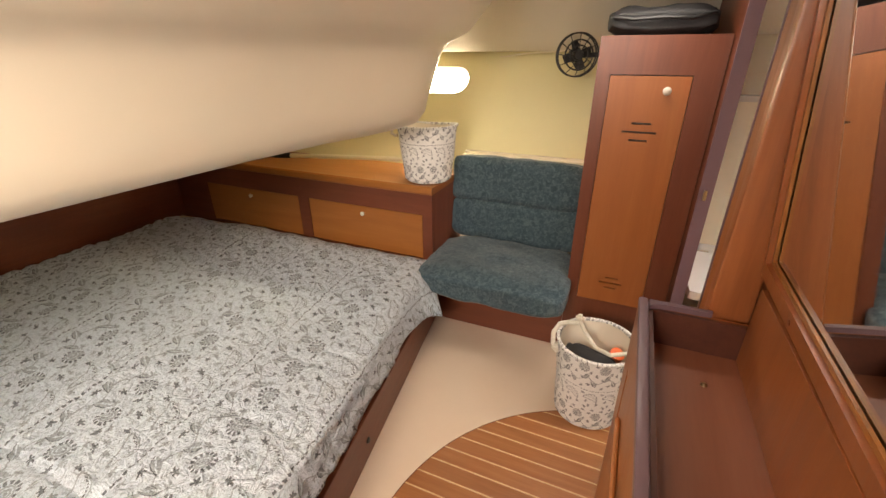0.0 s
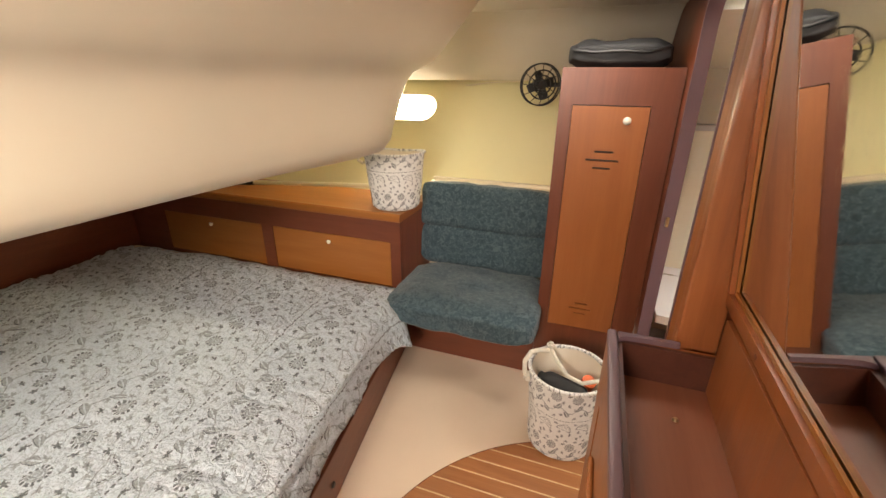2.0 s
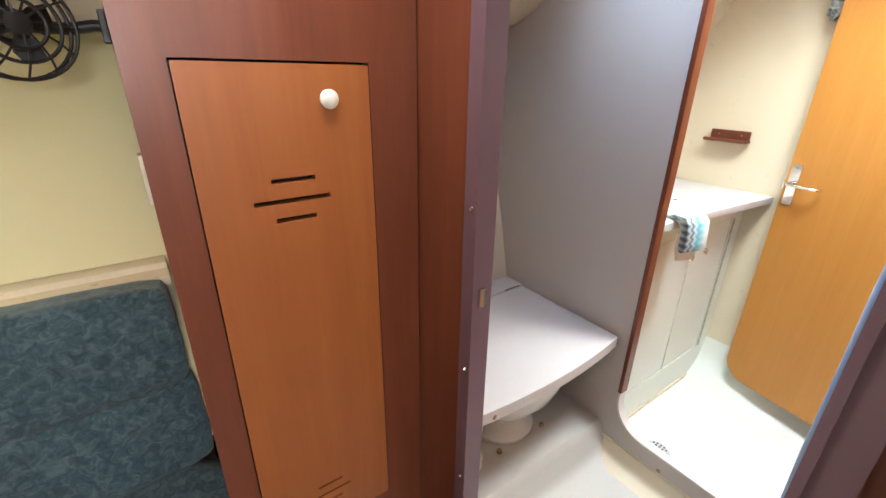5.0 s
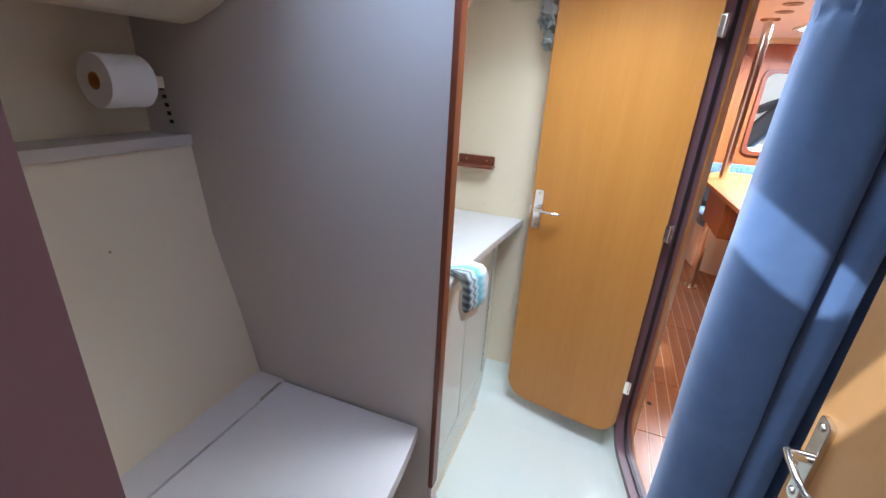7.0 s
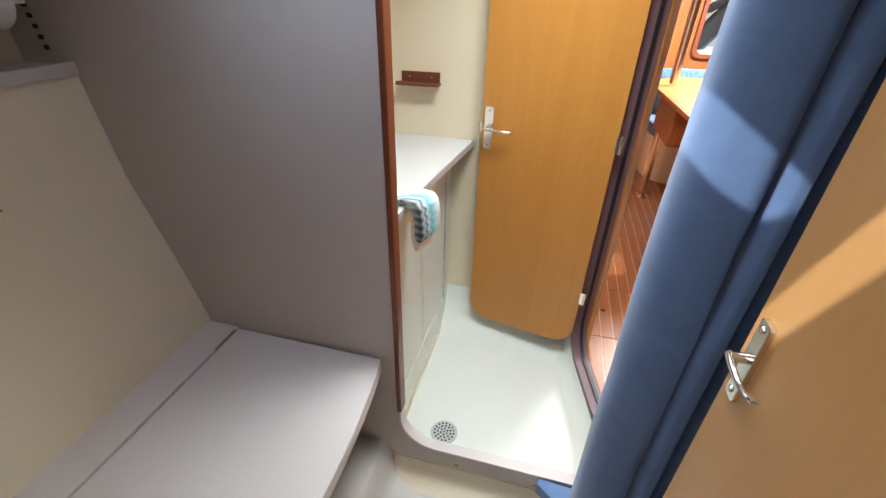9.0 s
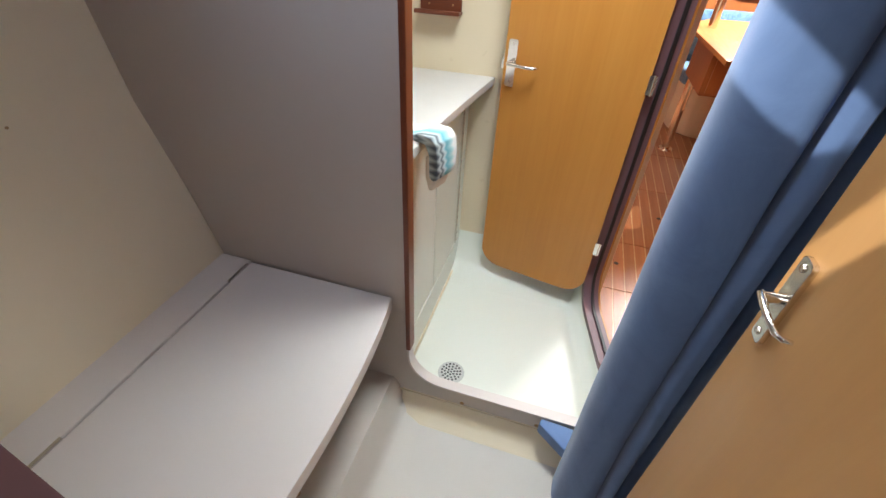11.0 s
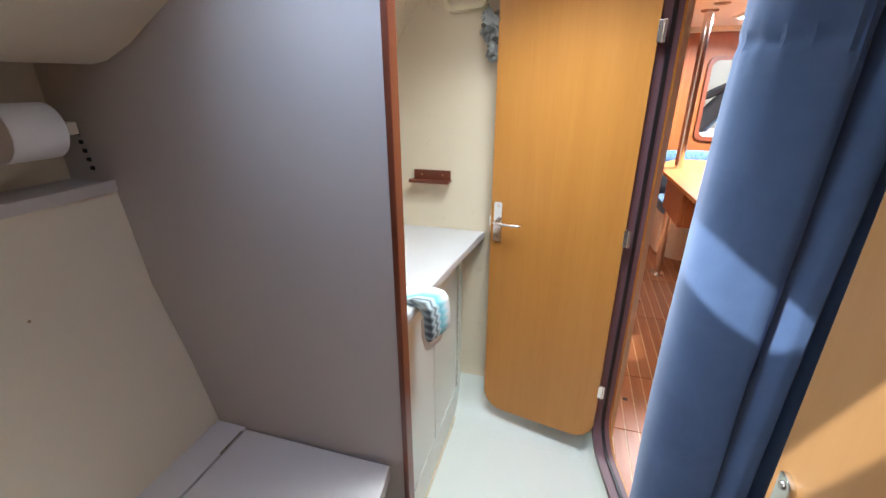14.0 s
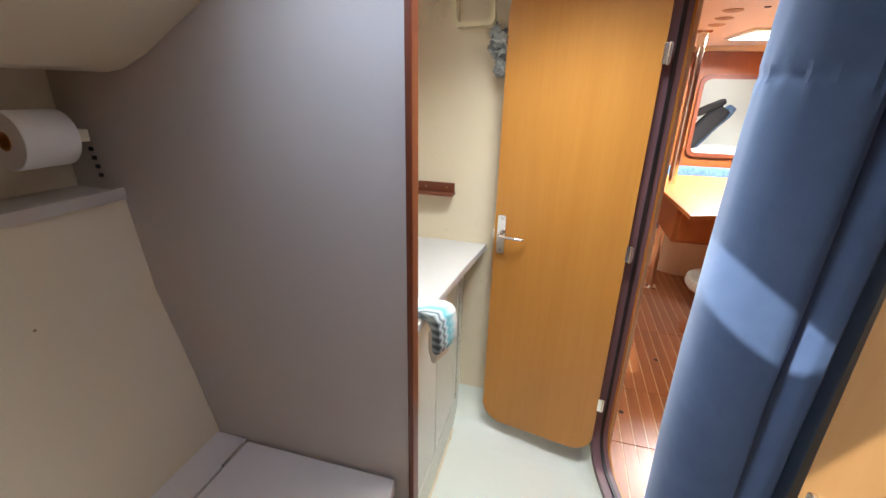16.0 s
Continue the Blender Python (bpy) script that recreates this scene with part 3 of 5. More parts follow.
solid("mattress", bm_prism([(-1.93, -0.88), (0.50, -0.88), (0.315, 1.0), (0.10, 2.34), (-1.93, 2.34)], "z", 0.202, 0.40, 0.035, 4), SHEET, "thick mattress with a cream fitted sheet", "mattress")


def edge_x(y):
    return 0.13 + (2.34 - y) * 0.155 + 0.012 * max(0.0, 1.2 - y)


def quilt():
    """A padded quilt over the mattress that hangs over its open side."""
    bm = bmesh.new()
    top_n, side_n, ny = 74, 9, 120
    rows, uvs = [], {}
    for j in range(ny + 1):
        y = -0.88 + (2.335 + 0.88) * j / ny
        xe = edge_x(y)
        row = []
        for i in range(top_n + side_n + 1):
            if i <= top_n:
                s = i / top_n
                x = -1.92 + (xe - 0.035 + 1.92) * s
                z = 0.428
                u = x
            else:
                a = (i - top_n) / side_n
                if a < 0.4:
                    q = a / 0.4 * math.pi / 2
                    x, z = xe - 0.035 + 0.042 * math.sin(q), 0.386 + 0.042 * math.cos(q)
                else:
                    f = (a - 0.4) / 0.6
                    x, z = xe + 0.007 + 0.030 * f + 0.004 * f * math.sin(y * 17), 0.386 - f * (0.092 + 0.006 * math.sin(y * 5))
                u = xe - 0.035 + a * 0.2
            puff = 0.019 * abs(math.sin(u * 42)) ** 0.6 * abs(math.sin(y * 42)) ** 0.6 * min(1.0, (2.35 - y) / 0.12)
            lump = 0.012 * noise.noise(Vector((x * 3, y * 3, 0))) + 0.006 * noise.noise(Vector((x * 11, y * 11, 3)))
            seam = -0.010 * math.exp(-(((u + y * 0.085 + 0.019 + 4.35 + 0.2175) % 0.435 - 0.2175) / 0.012) ** 2)
            slope = 0.05 * max(0, -1.35 - x) if i <= top_n else 0
            corner = max(0.0, (y - 2.18) / 0.16) ** 2 if y > 2.18 else 0.0
            if i <= top_n:
                z += puff + lump + seam - 0.02 * corner
            else:
                x += puff * 0.8
            yy = y
            if i > top_n:
                a = (i - top_n) / side_n
                g = max(0.0, (y - 1.75) / 0.585)
                x += 0.145 * a * g * g
                z -= 0.050 * a * g
                yy = y - a * 0.26 * g * g
            v = bm.verts.new((x, yy - 0.004 * math.sin(x * 30), z - slope))
            uvs[v] = (u, y)
            row.append(v)
        rows.append(row)
    for A, B in zip(rows, rows[1:]):
        for i in range(len(A) - 1):
            bm.faces.new((A[i], A[i + 1], B[i + 1], B[i]))
    lay = bm.loops.layers.uv.new("UVMap")
    for f in bm.faces:
        for l in f.loops:
            l[lay].uv = uvs[l.vert]
    bmesh.ops.recalc_face_normals(bm, faces=bm.faces[:])
    return bm


q = thing("quilt", "white padded quilt printed with grey flowers over the mattress", "quilt", (-0.6, 1.0, 0.40))
ob = part("quilt_cover", quilt(), QUILT, q)
mod = ob.modifiers.new("thickness", "SOLIDIFY")
mod.thickness, mod.offset = 0.014, -1.0
hem = []
for k in range(91):
    y = -0.85 + 3.17 * k / 90
    g = max(0.0, (y - 1.75) / 0.585)
    hem.append((edge_x(y) + 0.037 + 0.004 * math.sin(y * 17) + 0.145 * g * g, y - 0.26 * g * g, 0.386 - (0.092 + 0.006 * math.sin(y * 5)) - 0.050 * g))
part("hem", with_uv(bm_tube(hem, 0.006, 6), lambda c: (c.x, c.y)), QUILT, q)

# ---- cabin: drawer cabinet ----
def knob_bm(at, r=0.013, turn=Y_TURN):
    return bm_lathe([(0, 0.022), (r * 0.6, 0.021), (r, 0.016), (r, 0.011), (r * 0.55, 0.007), (r * 0.5, 0)], at, turn, 18)


cab = thing("drawer_cabinet", "long mahogany drawer cabinet with honey wood drawer fronts", "cabinet", (-0.9, 2.6, 0))
FRONTS = ((-0.735, 0.065), (-1.63, -0.815))
part("body", bm_holed([(-1.94, 0.0), (0.125, 0.0), (0.125, 0.79), (-1.94, 0.79)], [rrect(a, b, 0.395, 0.668, 0.004, 2) for a, b in FRONTS], "y", 2.372, 2.40), MAHOGANY_H, cab, "reddish mahogany face frame")
part("side_panel", bm_box(0.10, 0.125, 2.40, 2.80, 0, 0.79, 0.003), MAHOGANY, cab)
part("carcass", bm_box(-1.93, 0.10, 2.42, 2.74, 0.02, 0.78), BLACK, cab)
part("cabinet_top", bm_prism([(2.366, 0.79), (2.362, 0.80), (2.366, 0.826), (2.376, 0.834), (2.40, 0.832), (2.80, 0.832), (2.80, 0.79)], "x", -1.94, 0.128, 0.002), HONEY_H, cab, "honey wood top with a lip")
for a, b in FRONTS:
    d = part("drawer_front", bm_box(a + 0.003, b - 0.003, 2.374, 2.40, 0.398, 0.665, 0.003), HONEY_H, cab, "honey wood drawer front")
    part("knob", knob_bm(((a + b) / 2 + 0.005, 2.374, 0.622)), KNOB, d, "ivory knob")

# ---- cabin: settee ----
st = thing("settee", "small mahogany settee base between cabinet and locker", "settee", (0.5, 2.55, 0))
part("front_panel", bm_box(0.128, 0.882, 2.40, 2.42, 0, 0.285, 0.003), MAHOGANY_H, st)
part("seat_board", bm_box(0.128, 0.882, 2.42, 2.80, 0.265, 0.285, 0.002), MAHOGANY_H, st)
part("back_board", bm_prism([(2.775, 0.285), (2.86, 0.94), (2.89, 0.94), (2.80, 0.285)], "x", 0.13, 0.88), GELCOAT, st)
part("ledge", bm_box(0.128, 0.882, 2.80, 2.98, 0.90, 0.925, 0.004), GELCOAT, st)
solid("seat_cushion", bm_cushion(0.115, 0.905, 2.13, 2.72, 0.287, 0.475, 0.62, 18, 0.014), SEAT, "teal patterned seat cushion with a rounded front", "cushion")
solid("back_cushion", moved(bm_cushion(0.122, 0.880, -0.080, 0.055, -0.02, 0.232, 0.42, 18, 0.016, 4.0), pose(0, 2.715, 0.468, -7, 0, 0)), SEAT, "creased teal lower back cushion on the settee", "cushion")
solid("back_cushion", moved(bm_cushion(0.118, 0.872, -0.088, 0.055, -0.008, 0.258, 0.42, 18, 0.010, 9.0), pose(0, 2.742, 0.683, -7, 0, 0)), SEAT, "teal upper back cushion leaning on the wall", "cushion")

# ---- cabin: hanging locker ----
lk = thing("locker", "tall mahogany locker with a honey wood door", "locker", (1.11, 2.7, 0))
DOOR = (0.940, 1.246, 0.345, 1.411)
part("face_frame", bm_holed([(0.885, 0.0), (1.346, 0.0), (1.346, 1.554), (0.885, 1.554)], [rrect(*DOOR, 0.003, 2)], "y", 2.385, 2.41), MAHOGANY, lk, "reddish mahogany face frame")
part("side_panel", bm_prism([(2.41, 0.0), (2.72, 0.0), (3.13, 1.554), (2.41, 1.554)], "x", 0.887, 0.905), OAK, lk, "pale wood side panel")
part("top_panel", bm_box(0.905, 1.346, 2.41, 3.12, 1.53, 1.55), MAHOGANY_H, lk)
# black sheet stands in for the shade inside the locker behind its slots
part("shade_sheet", bm_box(0.93, 1.26, 2.43, 2.436, 0.33, 1.424), BLACK, lk)
slots = []
for zc, scale in ((1.186, 1.0), (0.455, 0.78)):
    for dz, half, dx in ((0.036, 0.038, 0.004), (0.0, 0.067, 0.0), (-0.034, 0.036, 0.002)):
        slots.append(rrect(1.088 + (dx - half) * scale, 1.088 + (dx + half) * scale, zc + dz * scale - 0.0042 * scale, zc + dz * scale + 0.0042 * scale, 0.002, 2))
d = part("locker_door", bm_holed(rrect(DOOR[0] + 0.0025, DOOR[1] - 0.0025, DOOR[2] + 0.0025, DOOR[3] - 0.004, 0.003, 2), slots, "y", 2.3835, 2.402), HONEY, lk, "honey wood door with cut vent slots")
part("knob", knob_bm((1.163, 2.384, 1.353), 0.016), KNOB, d, "ivory knob")
part("switch_plate", bm_box(0.879, 0.887, 2.66, 2.70, 1.14, 1.24, 0.002), KNOB, lk, "ivory light switch on its side")


def bag():
    bm = bm_cushion(0.90, 1.30, 2.42, 2.80, 1.551, 1.660, 0.7, 14, 0.022, 2.0)
    return bm


bg = thing("bag", "crumpled black bag lying on the locker", "bag", (1.1, 2.6, 1.551))
part("bag_body", bag(), DARK_BAG, bg)
part("strap", bm_tube([(0.92, 2.43, 1.62), (1.0, 2.405, 1.61), (1.1, 2.40, 1.615), (1.2, 2.405, 1.61), (1.28, 2.43, 1.63)], 0.007, 8), BLACK, bg)
part("zip", bm_tube([(0.93, 2.50, 1.648), (1.02, 2.47, 1.650), (1.12, 2.465, 1.652), (1.22, 2.47, 1.650), (1.28, 2.50, 1.644)], 0.004, 6), BLACK, bg)


# ---- cabin: fan ----
def fan():
    c = Vector((0.715, 2.99, 1.478))
    turn = pose(0, 0, 0, 90, 0, 24)        # axis towards the cabin
    m = Matrix.Translation(c) @ turn
    f = thing("fan", "black caged cabin fan clamped to the locker side", "fan", c)
    for r, z in ((0.108, 0.0), (0.108, 0.032), (0.074, 0.049), (0.047, 0.056)):
        part("cage_ring", moved(bm_tube([(r * math.cos(a), r * math.sin(a), z) for a in [k * math.tau / 36 for k in range(36)]], 0.0042, 6, True), m), BLACK, f)
    for k in range(12):
        a = k * math.tau / 12
        part("cage_wire", moved(bm_tube([(r * math.cos(a + 0.25 * (0.09 - r) * 8), r * math.sin(a + 0.25 * (0.09 - r) * 8), z) for r, z in ((0.108, -0.01), (0.108, 0.032), (0.074, 0.049), (0.047, 0.056), (0.02, 0.058))], 0.0024, 5), m), BLACK, f)
    part("hub", moved(bm_lathe([(0, 0.058), (0.022, 0.056), (0.028, 0.045), (0.028, 0.0)], n=20), m), BLACK, f)
    part("motor", moved(bm_lathe([(0, -0.06), (0.03, -0.058), (0.036, -0.02), (0.036, 0.0), (0, 0.0)], n=20), m), BLACK, f)
    for k in range(4):
        a = k * math.tau / 4 + 0.4
        blade = bm_prism([(0.02, -0.012), (0.045, -0.03), (0.074, -0.026), (0.076, 0.016), (0.045, 0.02), (0.02, 0.012)], "z", -0.001, 0.001)
        part("blade", moved(blade, m @ pose(0, 0, 0.018, 0, 0, math.degrees(a)) @ pose(0, 0, 0, 24, 0, 0)), BLACK, f)
    part("bracket", bm_tube([c + Vector((0.03, 0.03, 0.0)), c + Vector((0.10, 0.05, 0.0)), (0.86, 3.03, 1.487), (0.887, 3.03, 1.487)], 0.013, 10), BLACK, f)
    part("mount", bm_box(0.872, 0.887, 3.0, 3.06, 1.45, 1.52, 0.003), BLACK, f)
    return f


fan()
cable = bm_tube([(0.64, 3.10, 1.50), (0.54, 3.20, 1.492), (0.44, 3.215, 1.487), (0.36, 3.212, 1.482), (0.31, 3.19, 1.475), (0.27, 3.20, 1.468), (0.22, 3.21, 1.466)], 0.0032, 6)
solid("cable", cable, GELCOAT, "thin cream fan cable along the headliner edge", "cable")


# ---- canvas baskets ----
def basket(at, r0, r1, height, label, turn=0.0, sag=0.0):
    b = thing("basket", label, "basket", at, "floral canvas baskets")
    bm = bmesh.new()
    prof = [(0.0, 0.004), (r0 * 0.9, 0.0), (r0, 0.012)] + [(r0 + (r1 - r0) * t, height * t) for t in (0.12, 0.25, 0.4, 0.55, 0.7, 0.85, 0.95, 1.0)]
    inner = [(r1 - 0.010, height - 0.004), (r1 - 0.012, height * 0.8), (r0 - 0.006, 0.03), (0.0, 0.022)]

    def ringset(pr, mesh):
        rings = []
        for r, z in pr:
            if r == 0:
                rings.append([mesh.verts.new((0, 0, z))])
                continue
            ring = []
            for k in range(48):
                a = k * math.tau / 48
                w = 1 + 0.035 * noise.noise(Vector((math.cos(a) * 2 + turn, math.sin(a) * 2, z * 9))) * min(1, z / 0.05)
                dz = -sag * max(0, math.cos(a - turn)) ** 2 * (z / height) ** 3 + 0.006 * noise.noise(Vector((math.cos(a) * 3, math.sin(a) * 3, turn))) * (z / height)
                ring.append(mesh.verts.new((r * w * math.cos(a), r * w * math.sin(a), z + dz)))
            rings.append(ring)
        for A, B in zip(rings, rings[1:]):
            for k in range(48):
                f = list(dict.fromkeys([A[k % len(A)], A[(k + 1) % len(A)], B[(k + 1) % len(B)], B[k % len(B)]]))
                if len(f) > 2:
                    mesh.faces.new(f)
        return rings
    rings = ringset(prof, bm)
    lay = bm.loops.layers.uv.new("UVMap")
    for f in bm.faces:
        mid = f.calc_center_median()
        base = math.atan2(mid.y, mid.x)
        for l in f.loops:
            a = math.atan2(l.vert.co.y, l.vert.co.x)
            a = base + (a - base + math.pi) % math.tau - math.pi
            l[lay].uv = (a * (r0 + r1) / 2 + turn, l.vert.co.z)
    bmesh.ops.recalc_face_normals(bm, faces=bm.faces[:])
    M = Matrix.Translation(at)
    part("outside", moved(bm, M), BASKET, b)
    bm = bmesh.new()
    ringset(inner, bm)
    part("lining", moved(bm, M), SHEET, b, "plain cream lining")
    rim = [(r1 * 0.998 * math.cos(a), r1 * 0.998 * math.sin(a), height - sag * max(0, math.cos(a - turn)) ** 2) for a in [k * math.tau / 48 for k in range(48)]]
    part("rim", moved(with_uv(bm_tube(rim, 0.0075, 8, True), lambda c: (c.x * 2, c.y * 2)), M), BASKET, b)
    return b


b1 = basket((1.075, 1.985, 0.0), 0.137, 0.158, 0.352, "floor basket of white canvas printed with grey flowers", 0.3)
b1.scale = (1.02, 1.02, 1.085)
cx, cy = 1.075, 1.985
part("rope_handle", bm_tube([(cx - 0.150, cy - 0.03, 0.29), (cx - 0.172, cy - 0.035, 0.315), (cx - 0.178, cy - 0.01, 0.35), (cx - 0.160, cy + 0.03, 0.372), (cx - 0.13, cy + 0.06, 0.368), (cx - 0.09, cy + 0.085, 0.36)], 0.0105, 8), ROPE, b1, "thick cream cotton rope")
part("rope_handle", bm_tube([(cx - 0.085, cy + 0.10, 0.365), (cx - 0.05, cy + 0.06, 0.335), (cx, cy + 0.0, 0.315), (cx + 0.06, cy - 0.03, 0.318), (cx + 0.12, cy - 0.02, 0.338), (cx + 0.155, cy + 0.02, 0.345)], 0.0085, 8), ROPE, b1, "thick cream cotton rope")
part("rope_handle", bm_tube([(cx + 0.135, cy - 0.07, 0.335), (cx + 0.155, cy - 0.08, 0.30), (cx + 0.145, cy - 0.095, 0.26), (cx + 0.12, cy - 0.105, 0.245)], 0.0105, 8), ROPE, b1, "thick cream cotton rope")
for p in ((cx - 0.085, cy + 0.105, 0.375), (cx + 0.165, cy + 0.02, 0.338), (cx - 0.155, cy - 0.035, 0.30)):
    part("knot", bm_cushion(p[0] - 0.02, p[0] + 0.02, p[1] - 0.018, p[1] + 0.018, p[2] - 0.018, p[2] + 0.018, 0.9, 5, 0.006, p[0]), ROPE, b1)
solid("shoe", moved(bm_cushion(-0.125, 0.115, -0.055, 0.055, 0.0, 0.08, 0.9, 10, 0.006), pose(cx - 0.005, cy - 0.03, 0.255, 12, 0, -22)), DARK_BAG, "black shoe lying in the floor basket", "shoe")
solid("folded_cloth", bm_cushion(cx - 0.09, cx + 0.09, cy - 0.09, cy + 0.09, 0.026, 0.26, 0.8, 10, 0.02), SHEET, "crumpled pale cloth in the floor basket", "cloth")
solid("bottle", bm_tube([(cx + 0.06, cy + 0.06, 0.22), (cx + 0.09, cy + 0.02, 0.325)], [0.03, 0.03], 14), ORANGE, "orange plastic bottle in the floor basket", "bottle")

b2 = basket((0.03, 2.53, 0.834), 0.132, 0.165, 0.305, "shelf basket of white canvas printed with grey flowers", 1.7, 0.02)
part("rope_handle", bm_tube([(-0.125, 2.46, 1.075), (-0.150, 2.45, 1.09), (-0.155, 2.47, 1.12), (-0.14, 2.50, 1.145), (-0.13, 2.53, 1.135)], 0.0085, 8), ROPE, b2, "thick cream cotton rope")
part("eyelet", bm_lathe([(0.006, 0.003), (0.011, 0.002), (0.011, 0.0)], (-0.108, 2.438, 1.085), pose(0, 0, 0, 90, 0, -45), 14), STEEL, b2)

# ---- oar on the cabinet ----
oar = thing("oar", "stowed oar with a cream shaft on the cabinet", "oar", (-0.9, 2.62, 0.834))
part("shaft", bm_tube([(-1.04, 2.582, 0.864), (-0.6, 2.614, 0.884), (-0.27, 2.640, 0.898), (-0.11, 2.652, 0.905)], 0.014, 10), OAR_SHAFT, oar)
part("collar", bm_tube([(-1.20, 2.560, 0.858), (-1.14, 2.568, 0.860), (-1.04, 2.582, 0.864), (-1.02, 2.585, 0.865)], [0.012, 0.019, 0.019, 0.015], 12), BLACK, oar)
part("blade", moved(bm_prism([(-1.72, -0.06), (-1.62, -0.085), (-1.4, -0.075), (-1.22, -0.02), (-1.18, 0.0), (-1.22, 0.025), (-1.4, 0.07), (-1.62, 0.075), (-1.72, 0.05)], "z", -0.009, 0.009, 0.004), Matrix.Translation((-1.18, 2.562, 0.856)) @ pose(0, 0, 0, 10, 0, 12) @ Matrix.Translation((1.18, 0, 0))), OAR_BLADE, oar, "dark brown blade")

# ---- cabin: vanity and mirror ----
van = thing("vanity", "honey wood vanity with a sunken tray top", "vanity", (1.26, 0.4, 0))
part("front_panel", bm_holed([(-0.88, 0.0), (1.40, 0.0), (1.40, 0.93), (-0.88, 0.93)], [rrect(0.62, 1.30, 0.12, 0.80, 0.004, 2), rrect(-0.2, 0.52, 0.12, 0.80, 0.004, 2)], "x", 1.148, 1.168), HONEY, van)
part("end_panel", bm_box(1.168, 1.39, 1.390, 1.40, 0, 0.93, 0.003), HONEY, van)
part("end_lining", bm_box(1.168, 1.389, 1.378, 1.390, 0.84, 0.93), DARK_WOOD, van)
part("tray_floor", bm_box(1.168, 1.388, -0.88, 1.378, 0.825, 0.840), TRAY_WOOD, van, "reddish brown tray bottom")
part("rim", bm_box(1.146, 1.168, -0.88, 1.405, 0.93, 0.948, 0.005), PURPLE, van, "purple-brown edging")
part("rim", bm_prism([(1.170, 1.372), (1.176, 1.380), (1.190, 1.387), (1.22, 1.391), (1.305, 1.393), (1.305, 1.405), (1.170, 1.405)], "z", 0.9305, 0.944), PURPLE, van, "purple-brown edging")
part("tray_back", bm_box(1.374, 1.391, -0.88, 1.378, 0.84, 1.035, 0.002), CHERRY, van)
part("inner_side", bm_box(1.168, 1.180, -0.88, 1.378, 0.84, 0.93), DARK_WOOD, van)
part("bolt", bm_lathe([(0, 0.006), (0.005, 0.005), (0.007, 0)], (1.296, 1.257, 0.840), None, 12), BRASS, van)
for a, b in ((0.62, 1.30), (-0.2, 0.52)):
    d = part("cupboard_door", bm_box(1.150, 1.166, a + 0.004, b - 0.004, 0.124, 0.796, 0.003), HONEY, van)
    part("raised_panel", bm_prism(rrect(a + 0.08, b - 0.08, 0.20, 0.72, 0.005, 2), "x", 1.136, 1.150, 0.007, 2), HONEY, d)
    part("catch", bm_lathe([(0, 0.016), (0.007, 0.015), (0.009, 0.0)], (1.150, a + 0.03 if a > 0 else b - 0.03, 0.74), pose(0, 0, 0, 0, -90, 0), 14), CHROME, d, "chrome catch")

# the glass leans into the cabin at the top; the parts are built flat and tilted as one
LEAN = pose(1.3925, 1.41, 1.083, 0, -6.32, -0.9)
mir = thing("mirror", "large mirror in a honey wood frame leaning from the wall", "mirror", (1.39, 0.8, 1.074))
MW, MH = 1.36, 0.735
part("frame", moved(ring_trim(rrect(-MW, 0.002, -0.002, MH, 0.003, 2), 0.034, "x", -0.018, 0.010), LEAN), CHERRY, mir)
part("inner_lip", moved(ring_trim(rrect(-MW + 0.012, -0.008, 0.008, MH - 0.010, 0.003, 2), 0.009, "x", -0.008, -0.002), LEAN), HONEY_H, mir)
part("glass", moved(bm_box(0.0, 0.005, -MW, 0.003, -0.003, MH), LEAN), MIRROR, mir)
for y, z in ((0.018, 0.22), (-0.21, -0.02), (-0.7, -0.02), (0.018, 0.60)):
    part("screw_cap", moved(bm_lathe([(0, 0.002), (0.005, 0.0015), (0.006, 0)], (-0.018, y, z), pose(0, 0, 0, 0, -90, 0), 10), LEAN), MAHOGANY, mir)

# ---- head compartment: shell ----
structure("floor_head", bm_prism([(1.35, -0.1), (1.35, -0.012), (2.20, -0.012), (2.27, 0.0), (2.30, 0.03), (2.315, 0.10), (2.335, 0.125), (2.95, 0.13), (2.95, -0.1)], "x", 1.41, 2.165), HEADFLOOR, "cream moulded floor with a raised ledge")
structure("floor_sill", bm_box(1.345, 1.41, 1.6, 2.3, -0.08, 0.03, 0.004), HEADWALL, "moulded sill under the doorway")
OPENING = rrect(1.60, 2.272, 0.150, 1.885, (0.10, 0.115, 0.05, 0.05))
structure("wall_partition", bm_holed([(1.30, -0.1), (3.4, -0.1), (3.4, 2.06), (1.30, 2.06)], [OPENING], "x", 2.165, 2.190), PARTITION, "grey speckled laminate partition with an opening")
structure("trim_opening", ring_trim(OPENING, 0.005, "x", 2.160, 2.195), LAMINATE, "pale edging round the opening")
structure("trim_edge", bm_box(2.157, 2.198, 2.266, 2.282, 0.30, 1.885, 0.004), MAHOGANY, "varnished mahogany edge of the partition")


def fillet(x, sign):
    """A coved corner of the pan against the partition."""
    return bm_prism([(x, -0.01), (x + sign * 0.07, -0.01), (x + sign * 0.035, 0.005), (x + sign * 0.012, 0.03), (x, 0.075)], "y", 1.36, 2.30)


